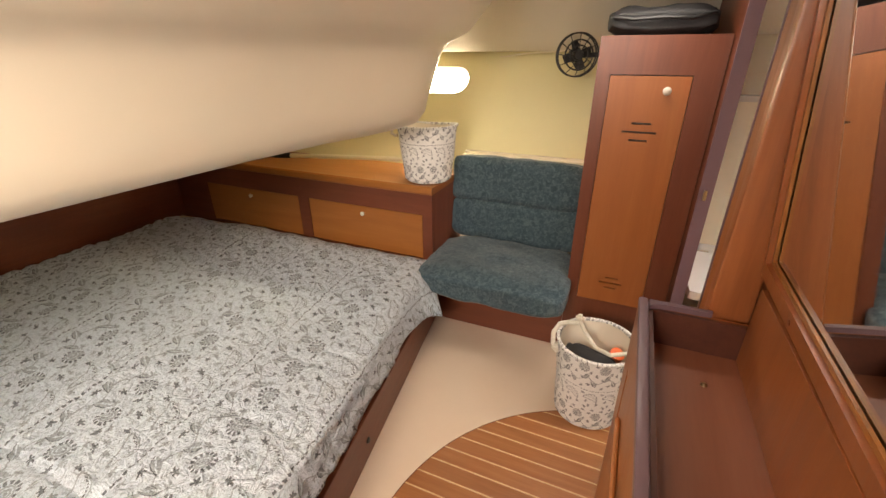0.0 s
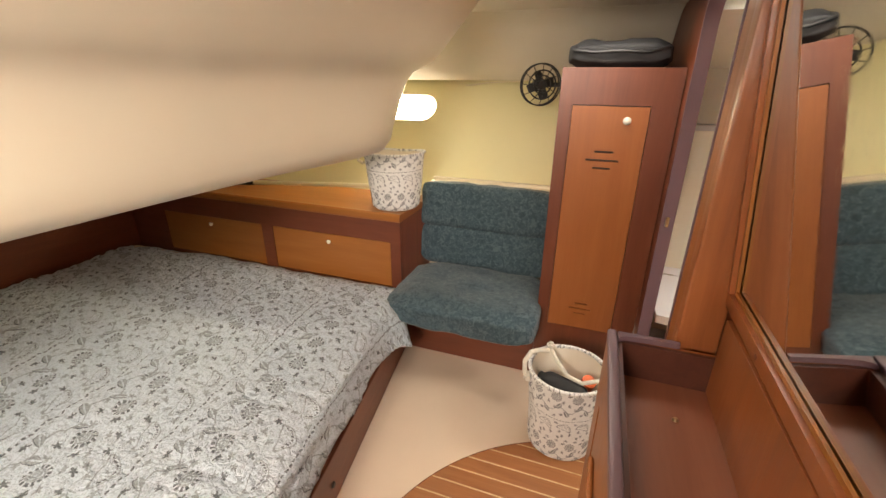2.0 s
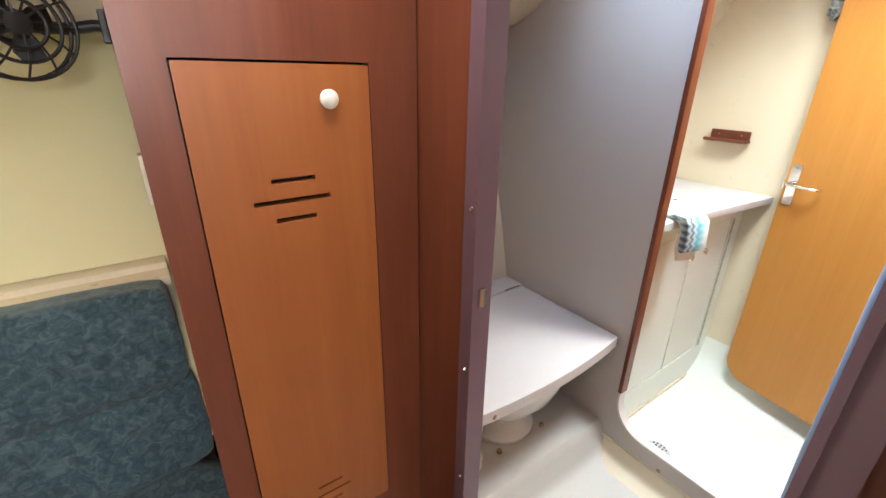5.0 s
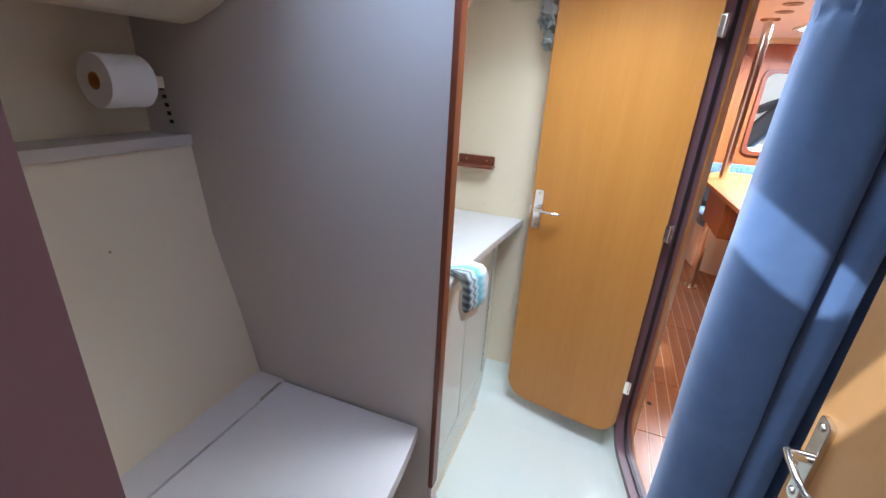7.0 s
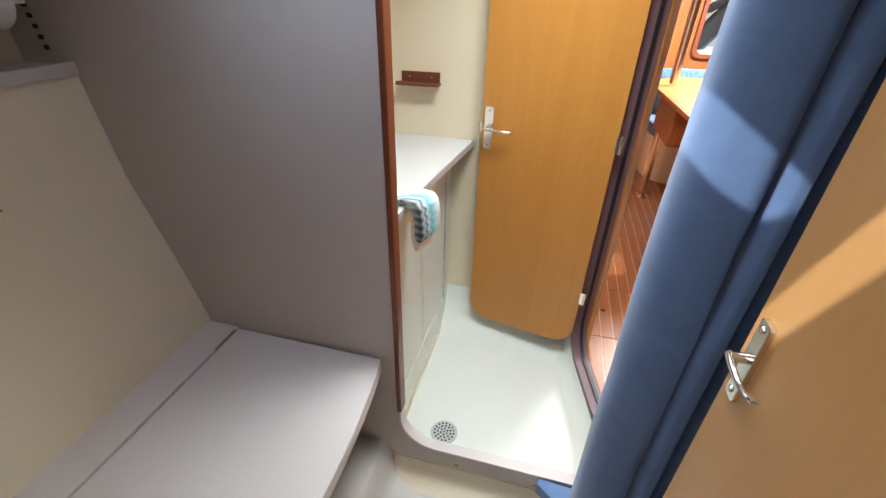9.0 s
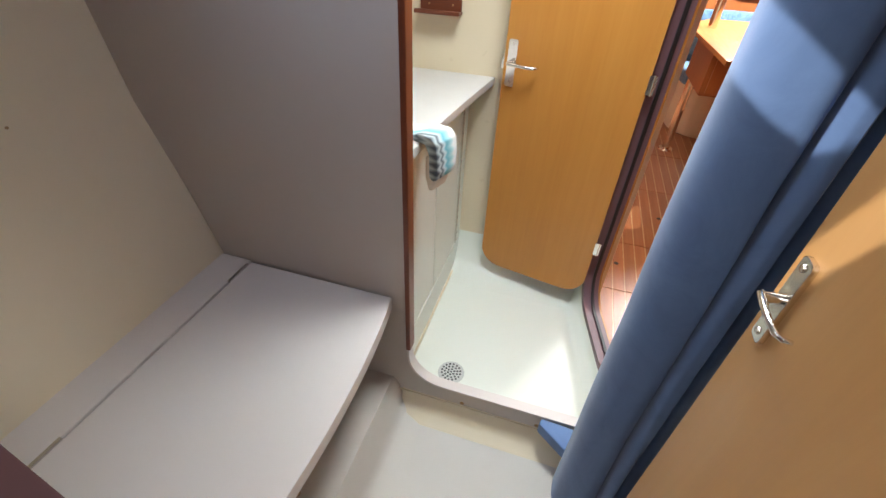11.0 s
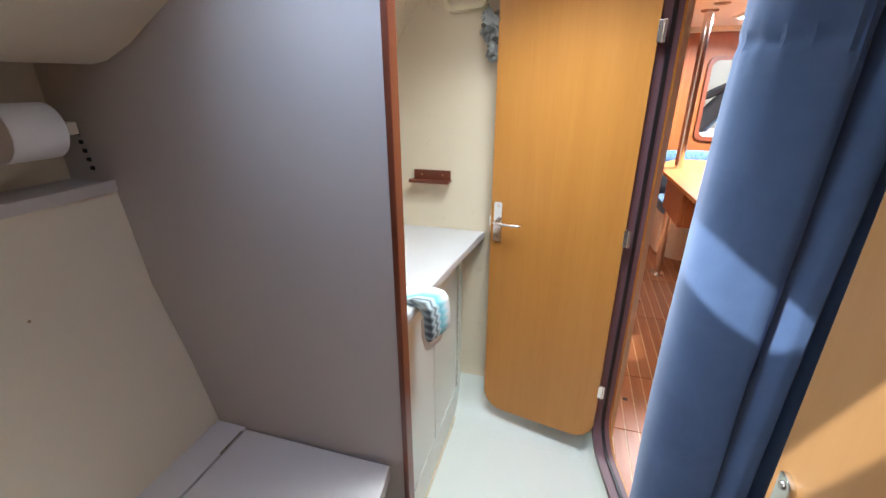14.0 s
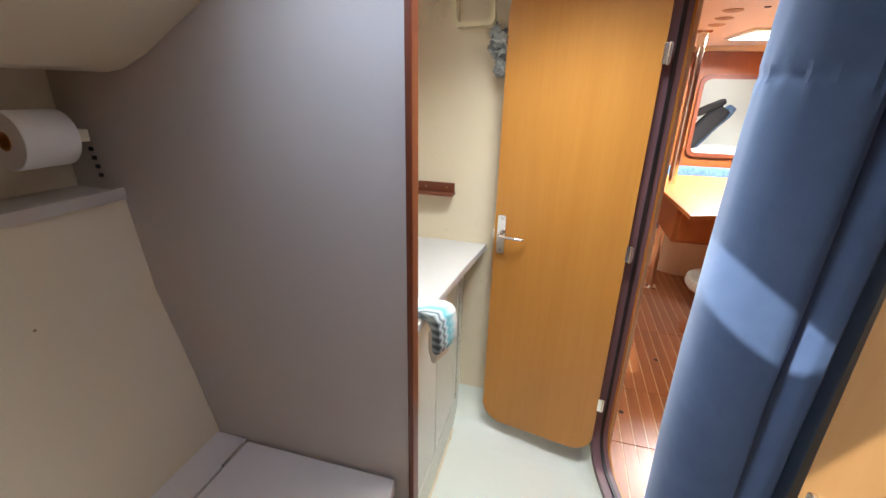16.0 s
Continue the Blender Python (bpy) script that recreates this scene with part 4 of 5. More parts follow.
structure("trim_cove", fillet(2.165, -1), HEADWALL, "coved edge of the head floor")
structure("trim_sill", bm_box(2.158, 2.166, 1.62, 2.40, 0.066, 0.072, 0.001), HEADWALL, "sealed joint along the foot of the partition")
for y in (2.36, 2.08, 1.82):
    structure("trim_screw", bm_lathe([(0, 0.003), (0.006, 0.002), (0.008, 0)], (2.165, y, 0.085), pose(0, 0, 0, 0, -90, 0), 12), BRASS, "screw head at the foot of the partition")
structure("wall_head_hull", bm_prism([(2.90, -0.1), (2.915, 0.53), (2.965, 0.75), (3.035, 1.0), (3.065, 1.268), (3.38, 1.268), (3.38, -0.1)], "x", 1.41, 2.165), HEADWALL, "cream moulded hull side behind the bench")
structure("wall_niche", bm_box(1.41, 2.165, 3.22, 3.30, 1.268, 1.60), HEADWALL, "back of the open shelf niche")
structure("shelf_niche", bm_prism([(3.055, 1.262), (3.055, 1.290), (3.062, 1.292), (3.068, 1.282), (3.22, 1.285), (3.22, 1.262)], "x", 1.41, 2.163), PARTITION, "grey shelf with a raised lip")


LOW = [(3.36, 1.775), (3.36, 1.60), (3.10, 1.580), (3.02, 1.567), (2.97, 1.575), (2.89, 1.608), (2.81, 1.655), (2.73, 1.70), (2.68, 1.740), (2.652, 1.775)]
structure("ceiling_bulge", bm_prism(LOW + [(2.68, 1.80), (2.735, 1.83), (2.74, 1.908), (3.36, 1.908)], "x", 1.41, 2.163), HEADWALL, "white moulded deck edge above the niche")
SLIT = rrect(1.53, 1.80, 2.53, 2.725, 0.05)
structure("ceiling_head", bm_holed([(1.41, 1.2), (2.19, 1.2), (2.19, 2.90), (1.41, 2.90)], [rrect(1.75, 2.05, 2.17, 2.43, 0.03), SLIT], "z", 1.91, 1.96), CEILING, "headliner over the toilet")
slit = thing("window_9", "narrow clear deck light over the toilet", "window", (1.655, 2.575, 1.95), kind="structure")
pane = part("pane", bm_prism(rrect(1.525, 1.805, 2.525, 2.73, 0.05), "z", 1.962, 1.968), GLASS, slit)
pane.visible_shadow = False
hatch_h = thing("window_3", "small deck hatch over the toilet", "hatch", (1.90, 2.3, 1.95), kind="structure")
part("pane", bm_prism(rrect(1.745, 2.055, 2.165, 2.435, 0.03), "z", 1.965, 1.97), DAYLIGHT, hatch_h)
structure("wall_head_aft", bm_box(1.41, 2.165, 1.28, 1.36, -0.1, 1.95), HEADWALL, "cream wall behind the door")
structure("trim_panel", bm_prism(rrect(1.62, 1.895, 0.0, 0.22, 0.015), "y", -0.004, 0.002), HEADWALL, "flush inspection panel in the hull side").matrix_world = pose(0, 3.048, 1.015, -8, 0, 0)
for x, z in ((1.878, 1.035), (1.886, 1.215), (1.64, 1.035), (1.64, 1.215)):
    structure("trim_screw", bm_lathe([(0, 0.004), (0.004, 0.003), (0.006, 0)], (x, 3.042 + (z - 1.035) * 0.12, z), Y_TURN, 10), BRASS, "brass screw head")

# ---- toilet bench ----
bench = thing("toilet_bench", "pale laminate bench lid over the toilet", "bench", (1.78, 2.6, 0.45))


def lid():
    pts = [(1.416, 2.325)]
    for k in range(13):
        t = k / 12
        pts.append((1.416 + 0.742 * t, 2.322 - 0.030 * math.sin(math.pi * t) ** 0.8))
    pts += [(2.158, 2.804), (1.416, 2.804)]
    return bm_prism(pts[1:], "z", 0.482, 0.525, 0.004, 2)


part("lid", lid(), LAMINATE, bench)
part("back_board", bm_box(1.416, 2.163, 2.8085, 2.925, 0.485, 0.527, 0.003), LAMINATE, bench)
part("support_rail", bm_box(1.416, 2.16, 2.78, 2.84, 0.43, 0.455), HEADWALL, bench)
# black strip paints the shade down in the gap behind the lid
part("gap_shade", bm_box(1.42, 2.155, 2.8045, 2.808, 0.47, 0.517), BLACK, bench, "black strip for the shade in the lid gap")
for x in (1.50, 2.10):
    part("hinge", bm_box(x - 0.045, x + 0.045, 2.803, 2.813, 0.520, 0.5285, 0.002), STEEL, bench)
part("edge_screw", bm_lathe([(0, 0.003), (0.006, 0.002), (0.008, 0)], (1.545, 2.303, 0.500), Y_TURN, 12), BRASS, bench)
part("bracket", bm_box(2.09, 2.162, 2.36, 2.40, 0.44, 0.482, 0.004), BLACK, bench)

wc = thing("toilet", "white marine toilet under the bench lid", "toilet", (1.80, 2.52, 0.13))
bowl = bm_lathe([(0.0, 0.0), (0.07, 0.005), (0.10, 0.05), (0.15, 0.13), (0.175, 0.20), (0.18, 0.225), (0.165, 0.235), (0.14, 0.22), (0.05, 0.08), (0.0, 0.06)], (0, 0, 0), None, 32)
part("bowl", moved(bowl, Matrix.Translation((1.83, 2.54, 0.205)) @ Matrix.Diagonal((1.0, 1.18, 1.0, 1))), PORCELAIN, wc)
part("pedestal", bm_lathe([(0.13, 0.0), (0.13, 0.012), (0.095, 0.03), (0.07, 0.08)], (1.83, 2.56, 0.13), None, 28), PORCELAIN, wc)
part("seat_ring", moved(bm_lathe([(0.13, 0), (0.185, 0), (0.19, 0.01), (0.18, 0.022), (0.13, 0.02)], (0, 0, 0), None, 32), Matrix.Translation((1.83, 2.54, 0.442)) @ Matrix.Diagonal((1.0, 1.18, 1.0, 1))), PORCELAIN, wc)
part("pump_body", bm_lathe([(0, 0), (0.05, 0), (0.05, 0.03), (0.038, 0.04), (0.036, 0.15), (0.045, 0.16), (0.045, 0.18), (0, 0.18)], (1.60, 2.47, 0.13), None, 20), PORCELAIN, wc)
part("pump_cover", bm_box(1.50, 1.60, 2.42, 2.50, 0.28, 0.36, 0.012, 3), BLACK, wc, "black pump cover")
part("hose", bm_tube([(1.60, 2.47, 0.3), (1.66, 2.50, 0.36), (1.73, 2.58, 0.33), (1.78, 2.66, 0.26)], 0.018, 12), PORCELAIN, wc)
for x, y in ((1.72, 2.44), (1.94, 2.44)):
    part("bolt", bm_lathe([(0, 0.012), (0.009, 0.01), (0.011, 0)], (x, y, 0.13), None, 10), BRASS, wc)
sticker = part("sticker", bm_prism(rrect(1.512, 1.568, 0.382, 0.422, 0.006), "y", 2.404, 2.408), PAPER, wc, "white sticker with a dark oval")
part("sticker_oval", bm_lathe([(0, 0.001), (0.016, 0.001), (0.016, 0)], (1.540, 2.404, 0.402), Y_TURN, 20), BLACK, sticker)
part("sticker_back", bm_box(1.505, 1.575, 2.407, 2.430, 0.355, 0.43, 0.003), PORCELAIN, wc)
tub = thing("tub", "blue plastic tub tucked behind the toilet", "tub", (2.06, 2.62, 0.13))
part("tub_wall", bm_lathe([(0, 0), (0.055, 0), (0.075, 0.24), (0.07, 0.24), (0.05, 0.01), (0, 0.01)], (2.06, 2.60, 0.13), None, 24), BLUE, tub)

roll = thing("paper_roll", "white toilet paper roll in the niche", "paper roll", (1.97, 3.10, 1.36))
part("paper", bm_lathe([(0.020, -0.055), (0.060, -0.055), (0.062, -0.052), (0.062, 0.052), (0.060, 0.055), (0.020, 0.055)], (2.025, 3.10, 1.425), X_TURN, 40), PAPER, roll)
part("core", bm_lathe([(0.017, -0.056), (0.020, -0.056), (0.020, 0.056), (0.017, 0.056), (0.017, -0.056)], (2.025, 3.10, 1.425), X_TURN, 24), OAK, roll)
part("spindle", bm_tube([(1.98, 3.10, 1.425), (2.12, 3.10, 1.425)], 0.006, 10), STEEL, roll)
part("holder", bm_box(2.105, 2.13, 3.08, 3.22, 1.41, 1.44, 0.004), HEADWALL, roll)
for k in range(5):
    structure("trim_vent", bm_box(2.158, 2.163, 3.115 + k * 0.004, 3.125 + k * 0.004, 1.315 + k * 0.022, 1.325 + k * 0.022), BLACK, "small dark vent hole in the niche side")


# ---- doors with lever handles ----
def lever(parent, at, along, out, size=1.0, plate=1.0):
    """A chrome lever handle: plate, neck and lever; along: the way the lever points."""
    at, along, out = Vector(at), Vector(along).normalized(), Vector(out).normalized()
    up = Vector((0, 0, 1))
    M = Matrix.Translation(at) @ Matrix((along, up, out)).transposed().to_4x4()
    h = part("handle", moved(bm_prism(rrect(-0.017 * plate, 0.017 * plate, -0.085 * plate, 0.075 * plate, 0.006), "z", 0, 0.007, 0.0015), M), CHROME, parent, "chrome lever handle")
    part("neck", moved(bm_tube([(0, 0, 0.006), (0, 0, 0.040 * size)], 0.0085 * size ** 0.5, 14), M), CHROME, h)
    part("lever", moved(bm_tube([(-0.004, 0, 0.040 * size), (0.02 * size, 0, 0.043 * size), (0.06 * size, -0.002, 0.042 * size), (0.088 * size, -0.003, 0.038 * size), (0.098 * size, -0.003, 0.030 * size), (0.100 * size, -0.003, 0.018 * size)], [0.0065 * size, 0.0065 * size, 0.006 * size, 0.0055 * size, 0.005 * size, 0.0045 * size], 12), M), CHROME, h)
    for v in (-0.068, 0.060):
        part("screw", moved(bm_lathe([(0, 0.0095), (0.004, 0.009), (0.005, 0.007)], (0, v * plate, 0), None, 10), M), STEEL, h)
    return h


def knot_marks(parent, name, m, spots):
    for u, z, r in spots:
        part(name, moved(bm_lathe([(0, 0.0006), (r, 0.0004), (r * 1.1, 0)], (0, 0, 0), None, 10), m @ Matrix.Translation((u, 0, z)) @ Y_TURN), HONEY, parent)


D1 = pose(1.405, 1.688, 0, 0, 0, -1.5)
door_1 = thing("door_1", "open pale wood door with a chrome lever handle", "door", (1.40, 1.69, 0.06), kind="structure")
part("leaf", moved(bm_prism(rrect(0.0, 0.385, 0.075, 1.785, 0.09), "y", -0.026, 0.0, 0.002), D1), PALE_PLY, door_1)
part("leaf_edge", moved(bm_prism([(0.385, 0.2), (0.387, 0.2), (0.387, 1.66), (0.385, 1.66)], "y", -0.024, -0.002), D1), HONEY, door_1)
lever(door_1, D1 @ Vector((0.352, 0.0, 1.103)), D1.to_3x3() @ Vector((-1, 0, 0)), D1.to_3x3() @ Vector((0, 1, 0)), 0.62, 0.72)
knot_marks(door_1, "knot", pose(0, 0, 0) @ D1, ((0.26, 1.22, 0.003), (0.2, 0.98, 0.0025), (0.3, 1.45, 0.0028)))


# ---- curtain at the shower opening ----
def curtain():
    sec = [(2.10, 1.655), (2.085, 1.705), (2.05, 1.729), (1.995, 1.735), (1.95, 1.720), (1.924, 1.690), (1.914, 1.664), (1.921, 1.652), (1.965, 1.648), (1.965, 1.643), (1.925, 1.645), (1.904, 1.638), (1.899, 1.625), (1.912, 1.616), (1.955, 1.611), (1.99, 1.602), (1.99, 1.585), (1.975, 1.565), (1.985, 1.545), (2.03, 1.530), (2.08, 1.55), (2.10, 1.60)]
    n = len(sec)
    fine = []
    for i in range(n):
        p0, p1, p2, p3 = [Vector(sec[(i + k) % n]) for k in (-1, 0, 1, 2)]
        for t in (0, 0.25, 0.5, 0.75):
            fine.append(0.5 * ((2 * p1) + (p2 - p0) * t + (2 * p0 - 5 * p1 + 4 * p2 - p3) * t * t + (3 * p1 - p0 - 3 * p2 + p3) * t ** 3))
    c = Vector((2.0, 1.63))
    bm = bmesh.new()
    zs = [0.02, 0.05, 0.12, 0.25, 0.4, 0.6, 0.8, 1.0, 1.15, 1.3, 1.42, 1.5, 1.53, 1.545, 1.555, 1.562, 1.567, 1.572, 1.577, 1.585, 1.597, 1.615, 1.64, 1.68, 1.74, 1.84, 1.89]
    rings = []
    for z in zs:
        ring = []
        for k, p in enumerate(fine):
            grow = 1.0 + 0.03 * math.sin(z * 4 + k * 0.3) + (0.10 * (0.3 - z) if z < 0.3 else 0)
            pleat = 0.0
            if 1.5 < z < 1.66:
                pleat = 0.006 * math.sin(k * 2.4) * math.exp(-((z - 1.572) / 0.025) ** 2) * 0.5 - 0.0035 * math.exp(-((z - 1.572) / 0.010) ** 2)
            d = p - c
            q = c + d * (grow + pleat / max(d.length, 0.03))
            w = 0.006 * noise.noise(Vector((k * 0.25, z * 3, 1)))
            ring.append(bm.verts.new((q.x + w, q.y + 0.006 + w * 0.6 + 0.010 * math.sin(z * 2.2), z)))
        rings.append(ring)
    m = len(fine)
    for A, B in zip(rings, rings[1:]):
        for k in range(m):
            bm.faces.new((A[k], A[(k + 1) % m], B[(k + 1) % m], B[k]))
    bm.faces.new(rings[0]), bm.faces.new(rings[-1])
    bmesh.ops.recalc_face_normals(bm, faces=bm.faces[:])
    return bm


cur = thing("shower_curtain", "blue fabric shower curtain gathered to one side", "curtain", (2.0, 1.63, 0.0))
part("drape", curtain(), CURTAIN, cur)
part("floor_corner", bm_prism([(2.06, 1.72), (2.135, 1.82), (2.156, 1.815), (2.150, 1.70), (2.09, 1.66)], "z", 0.10, 0.150, 0.006, 2), CURTAIN, cur, "hem caught on the sill")
part("rail", bm_tube([(2.02, 1.36, 1.875), (2.02, 2.3, 1.875)], 0.009, 10), STEEL, cur)

# ---- shower ----
structure("floor_shower", bm_prism([(2.17, 1.545), (3.08, 1.755), (3.08, 3.1), (2.17, 3.1)], "z", -0.09, 0.0), WHITE, "white moulded shower pan")
structure("wall_forward", bm_box(3.03, 3.08, 1.60, 3.3, -0.09, 2.08), GELCOAT, "cream forward bulkhead of the shower")
structure("trim_cove", bm_prism([(2.84, 0.0), (2.90, 0.006), (2.945, 0.022), (2.985, 0.055), (3.010, 0.095), (3.022, 0.14), (3.032, 0.20), (3.032, 0.0)], "y", 1.62, 2.40), WHITE, "coved foot of the bulkhead")
W2 = pose(2.888, 1.702, 0, 0, 0, 193)
DOORWAY2 = rrect(0.0, 0.50, 0.085, 1.965, (0.13, 0.13, 0.12, 0.12))
ob = structure("wall_saloon_door", bm_holed([(-0.20, -0.1), (0.76, -0.1), (0.76, 2.08), (-0.20, 2.08)], [DOORWAY2], "y", 0.0, 0.05), GELCOAT, "cream wall with the saloon doorway")
ob.matrix_world = W2
cove2 = bm_prism([(-0.07, 0.0), (-0.035, 0.006), (-0.012, 0.03), (-0.0, 0.075), (0.002, 0.0)], "x", -0.18, 0.74)
structure("trim_cove", moved(cove2, W2), WHITE, "coved foot of the doorway wall")
fr = thing("door_frame_2", "purple-brown metal frame round the saloon doorway", "door frame", (2.65, 1.65, 0.05), kind="structure")
part("frame_rail", moved(ring_trim(DOORWAY2, 0.030, "y", -0.010, 0.003), W2), PURPLE, fr)
part("frame_lining", moved(ring_trim(rrect(0.004, 0.496, 0.089, 1.961, (0.13, 0.13, 0.12, 0.12)), 0.008, "y", -0.014, 0.050), W2), PURPLE, fr)
part("gasket", moved(ring_trim(rrect(0.010, 0.490, 0.095, 1.955, (0.126, 0.126, 0.116, 0.116)), 0.006, "y", 0.018, 0.030), W2), BLACK, fr)
part("saloon_rail", moved(ring_trim(DOORWAY2, 0.045, "y", 0.052, 0.060), W2), OAK, fr, "pale wood saloon side trim")
for z in (0.30, 0.42, 0.60, 0.86, 0.955, 1.075, 1.30, 1.60, 1.73):
    part("screw", moved(bm_lathe([(0, 0.003), (0.004, 0.0025), (0.0055, 0)], (-0.016, -0.010, z), Y_TURN, 10), W2), STEEL, fr)

D2 = pose(2.872, 1.712, 0, 0, 0, 79.6)
door_2 = thing("door_2", "open oak veneer door with rounded corners", "door", (2.87, 1.71, 0.09), kind="structure")
part("leaf", moved(bm_prism(rrect(0.0, 0.492, 0.095, 1.885, 0.095, 10), "y", -0.008, 0.018, 0.002), D2), OAK, door_2)
lever(door_2, D2 @ Vector((0.462, 0.018, 1.02)), D2.to_3x3() @ Vector((-1, 0, 0)), D2.to_3x3() @ Vector((0, 1, 0)))
part("latch_tongue", moved(bm_box(0.488, 0.502, -0.002, 0.010, 0.99, 1.03, 0.002), D2), STEEL, door_2)
for z in (0.36, 1.018, 1.66):
    h = part("hinge", moved(bm_box(-0.020, 0.004, 0.014, 0.022, z - 0.030, z + 0.030, 0.002), D2), STEEL, door_2, "steel hinge")
    part("hinge_pin", moved(bm_tube([(-0.012, 0.020, z - 0.032), (-0.012, 0.020, z + 0.032)], 0.004, 8), D2), STEEL, h)

drain = thing("drain", "round perforated steel drain in the shower pan", "drain", (2.335, 2.165, 0.0))
part("plate", bm_lathe([(0, 0.004), (0.044, 0.004), (0.050, 0.002), (0.052, 0.0)], (2.335, 2.165, 0.0), None, 32), GREY_PLASTIC, drain)
hole = part("drain_hole", bm_lathe([(0, 0.0006), (0.0042, 0.0004), (0.0044, 0)], (0, 0, 0), None, 8), BLACK, drain)
hole.location = (2.335, 2.165, 0.0042)
hole.matrix_parent_inverse = Matrix.Translation((-2.335, -2.165, 0))
for r, k in ((0.013, 6), (0.025, 11), (0.037, 16)):
    for i in range(k):
        h = hole.copy()
        scene.collection.objects.link(h)
        h.location = (2.335 + r * math.cos(i * math.tau / k), 2.165 + r * math.sin(i * math.tau / k), 0.0042)

vc = thing("washstand", "white washstand cabinet under a grey counter", "cabinet", (2.6, 2.6, 0.0))
part("body", bm_holed([(2.20, 0.0), (3.03, 0.0), (3.03, 0.905), (2.20, 0.905)], [rrect(2.26, 2.618, 0.16, 0.84, 0.005, 2), rrect(2.628, 2.935, 0.16, 0.84, 0.005, 2)], "y", 2.335, 2.36), WHITE, vc)
part("toe_rail", bm_box(2.20, 3.03, 2.327, 2.336, 0.0, 0.012, 0.002), GELCOAT, vc)
for a, b, hk in ((2.26, 2.618, 2.585), (2.628, 2.935, 2.70)):
    d = part("cupboard_door", bm_box(a + 0.003, b - 0.003, 2.337, 2.355, 0.163, 0.837, 0.003), WHITE, vc)
    part("knob", bm_lathe([(0, 0.024), (0.012, 0.023), (0.016, 0.016), (0.012, 0.010), (0.007, 0.006), (0.009, 0.0)], (hk, 2.337, 0.735), Y_TURN, 20), CHROME, d, "round chrome knob")
ph = part("piano_hinge", bm_box(2.936, 2.948, 2.329, 2.337, 0.17, 0.83, 0.001), STEEL, vc)
for k in range(16):
    part("hinge_screw", bm_lathe([(0, 0.0015), (0.003, 0.001), (0.0035, 0)], (2.942, 2.329, 0.19 + k * 0.0413), Y_TURN, 8), BLACK, ph)
# black sheet in place of the shaded inside, seen at the door gaps
part("shade_sheet", bm_box(2.25, 2.94, 2.37, 2.38, 0.15, 0.85), BLACK, vc)


def counter():
    pts = [(2.20, 3.0), (3.028, 3.0), (3.028, 2.238)]
    for k in range(11):
        t = k / 10
        pts.append((3.0 - 0.8 * t, 2.243 + 0.04 * math.sin(t * 1.6) + 0.025 * t))
    return bm_prism(pts, "z", 0.905, 0.936, 0.005, 2)


structure("counter", counter(), COUNTER, "pale grey laminate counter in the shower")
part("tap_hole", bm_lathe([(0, 0.001), (0.008, 0.001), (0.009, 0)], (2.62, 2.45, 0.936), None, 12), BLACK, vc)


def towel():
    m, nt, b = base_material("striped_towel", 0.95, spec=0.1)
    v = coords(nt)
    sx = nt.nodes.new("ShaderNodeSeparateXYZ")
    nt.links.new(v, sx.inputs[0])
    zig = calc(nt, "MULTIPLY", calc(nt, "PINGPONG", sx.outputs[2], 0.012), 0.8)
    f = calc(nt, "SUBTRACT", calc(nt, "ADD", sx.outputs[0], zig), 2.325)
    col = ramp(nt, calc(nt, "MULTIPLY", f, 9.5), ((0.0, (0.10, 0.12, 0.14)), (0.12, (0.55, 0.62, 0.62)), (0.2, (0.13, 0.16, 0.18)), (0.3, (0.62, 0.72, 0.74)), (0.42, (0.18, 0.50, 0.58)), (0.6, (0.45, 0.70, 0.74)), (0.72, (0.80, 0.82, 0.80)), (1.0, (0.84, 0.84, 0.80))))
    nt.links.new(col, b.inputs["Base Color"])
    bump(nt, b, tex_noise(nt, v, 500, 2), 0.5, 0.004)
    return m


TOWEL = towel()
tw = thing("towel", "folded white and teal towel over the counter edge", "towel", (2.39, 2.28, 0.82))
prof = [(2.40, 0.938), (2.34, 0.950), (2.30, 0.962), (2.262, 0.962), (2.246, 0.945), (2.240, 0.91), (2.238, 0.862), (2.242, 0.842), (2.256, 0.834), (2.268, 0.846), (2.270, 0.91), (2.285, 0.936)]
HANG = Matrix.Translation((2.345, 2.292, 0)) @ pose(0, 0, 0, 0, 0, -18) @ Matrix.Translation((-2.345, -2.292, 0))
part("fold", moved(bm_prism(prof, "x", 2.335, 2.432, 0.006, 2), HANG), TOWEL, tw)
part("under_fold", moved(bm_prism([(2.285, 0.902), (2.262, 0.90), (2.250, 0.83), (2.258, 0.802), (2.272, 0.80), (2.284, 0.84)], "x", 2.34, 2.41, 0.006, 2), HANG), SHEET, tw, "beige under layer")


hk = thing("wall_shelf", "small varnished mahogany ledge on the bulkhead", "shelf", (3.02, 2.47, 1.13))
part("back_plate", bm_box(3.018, 3.03, 2.388, 2.545, 1.145, 1.185, 0.003), MAHOGANY_Y, hk)
part("ledge", bm_prism([(2.975, 1.138), (2.975, 1.150), (2.985, 1.152), (2.990, 1.146), (3.030, 1.146), (3.030, 1.138)], "y", 2.385, 2.555, 0.001), MAHOGANY_Y, hk)
for y in (2.42, 2.51):
    part("screw_cap", bm_lathe([(0, 0.002), (0.004, 0)], (3.018, y, 1.166), pose(0, 0, 0, 0, -90, 0), 8), BRASS, hk)

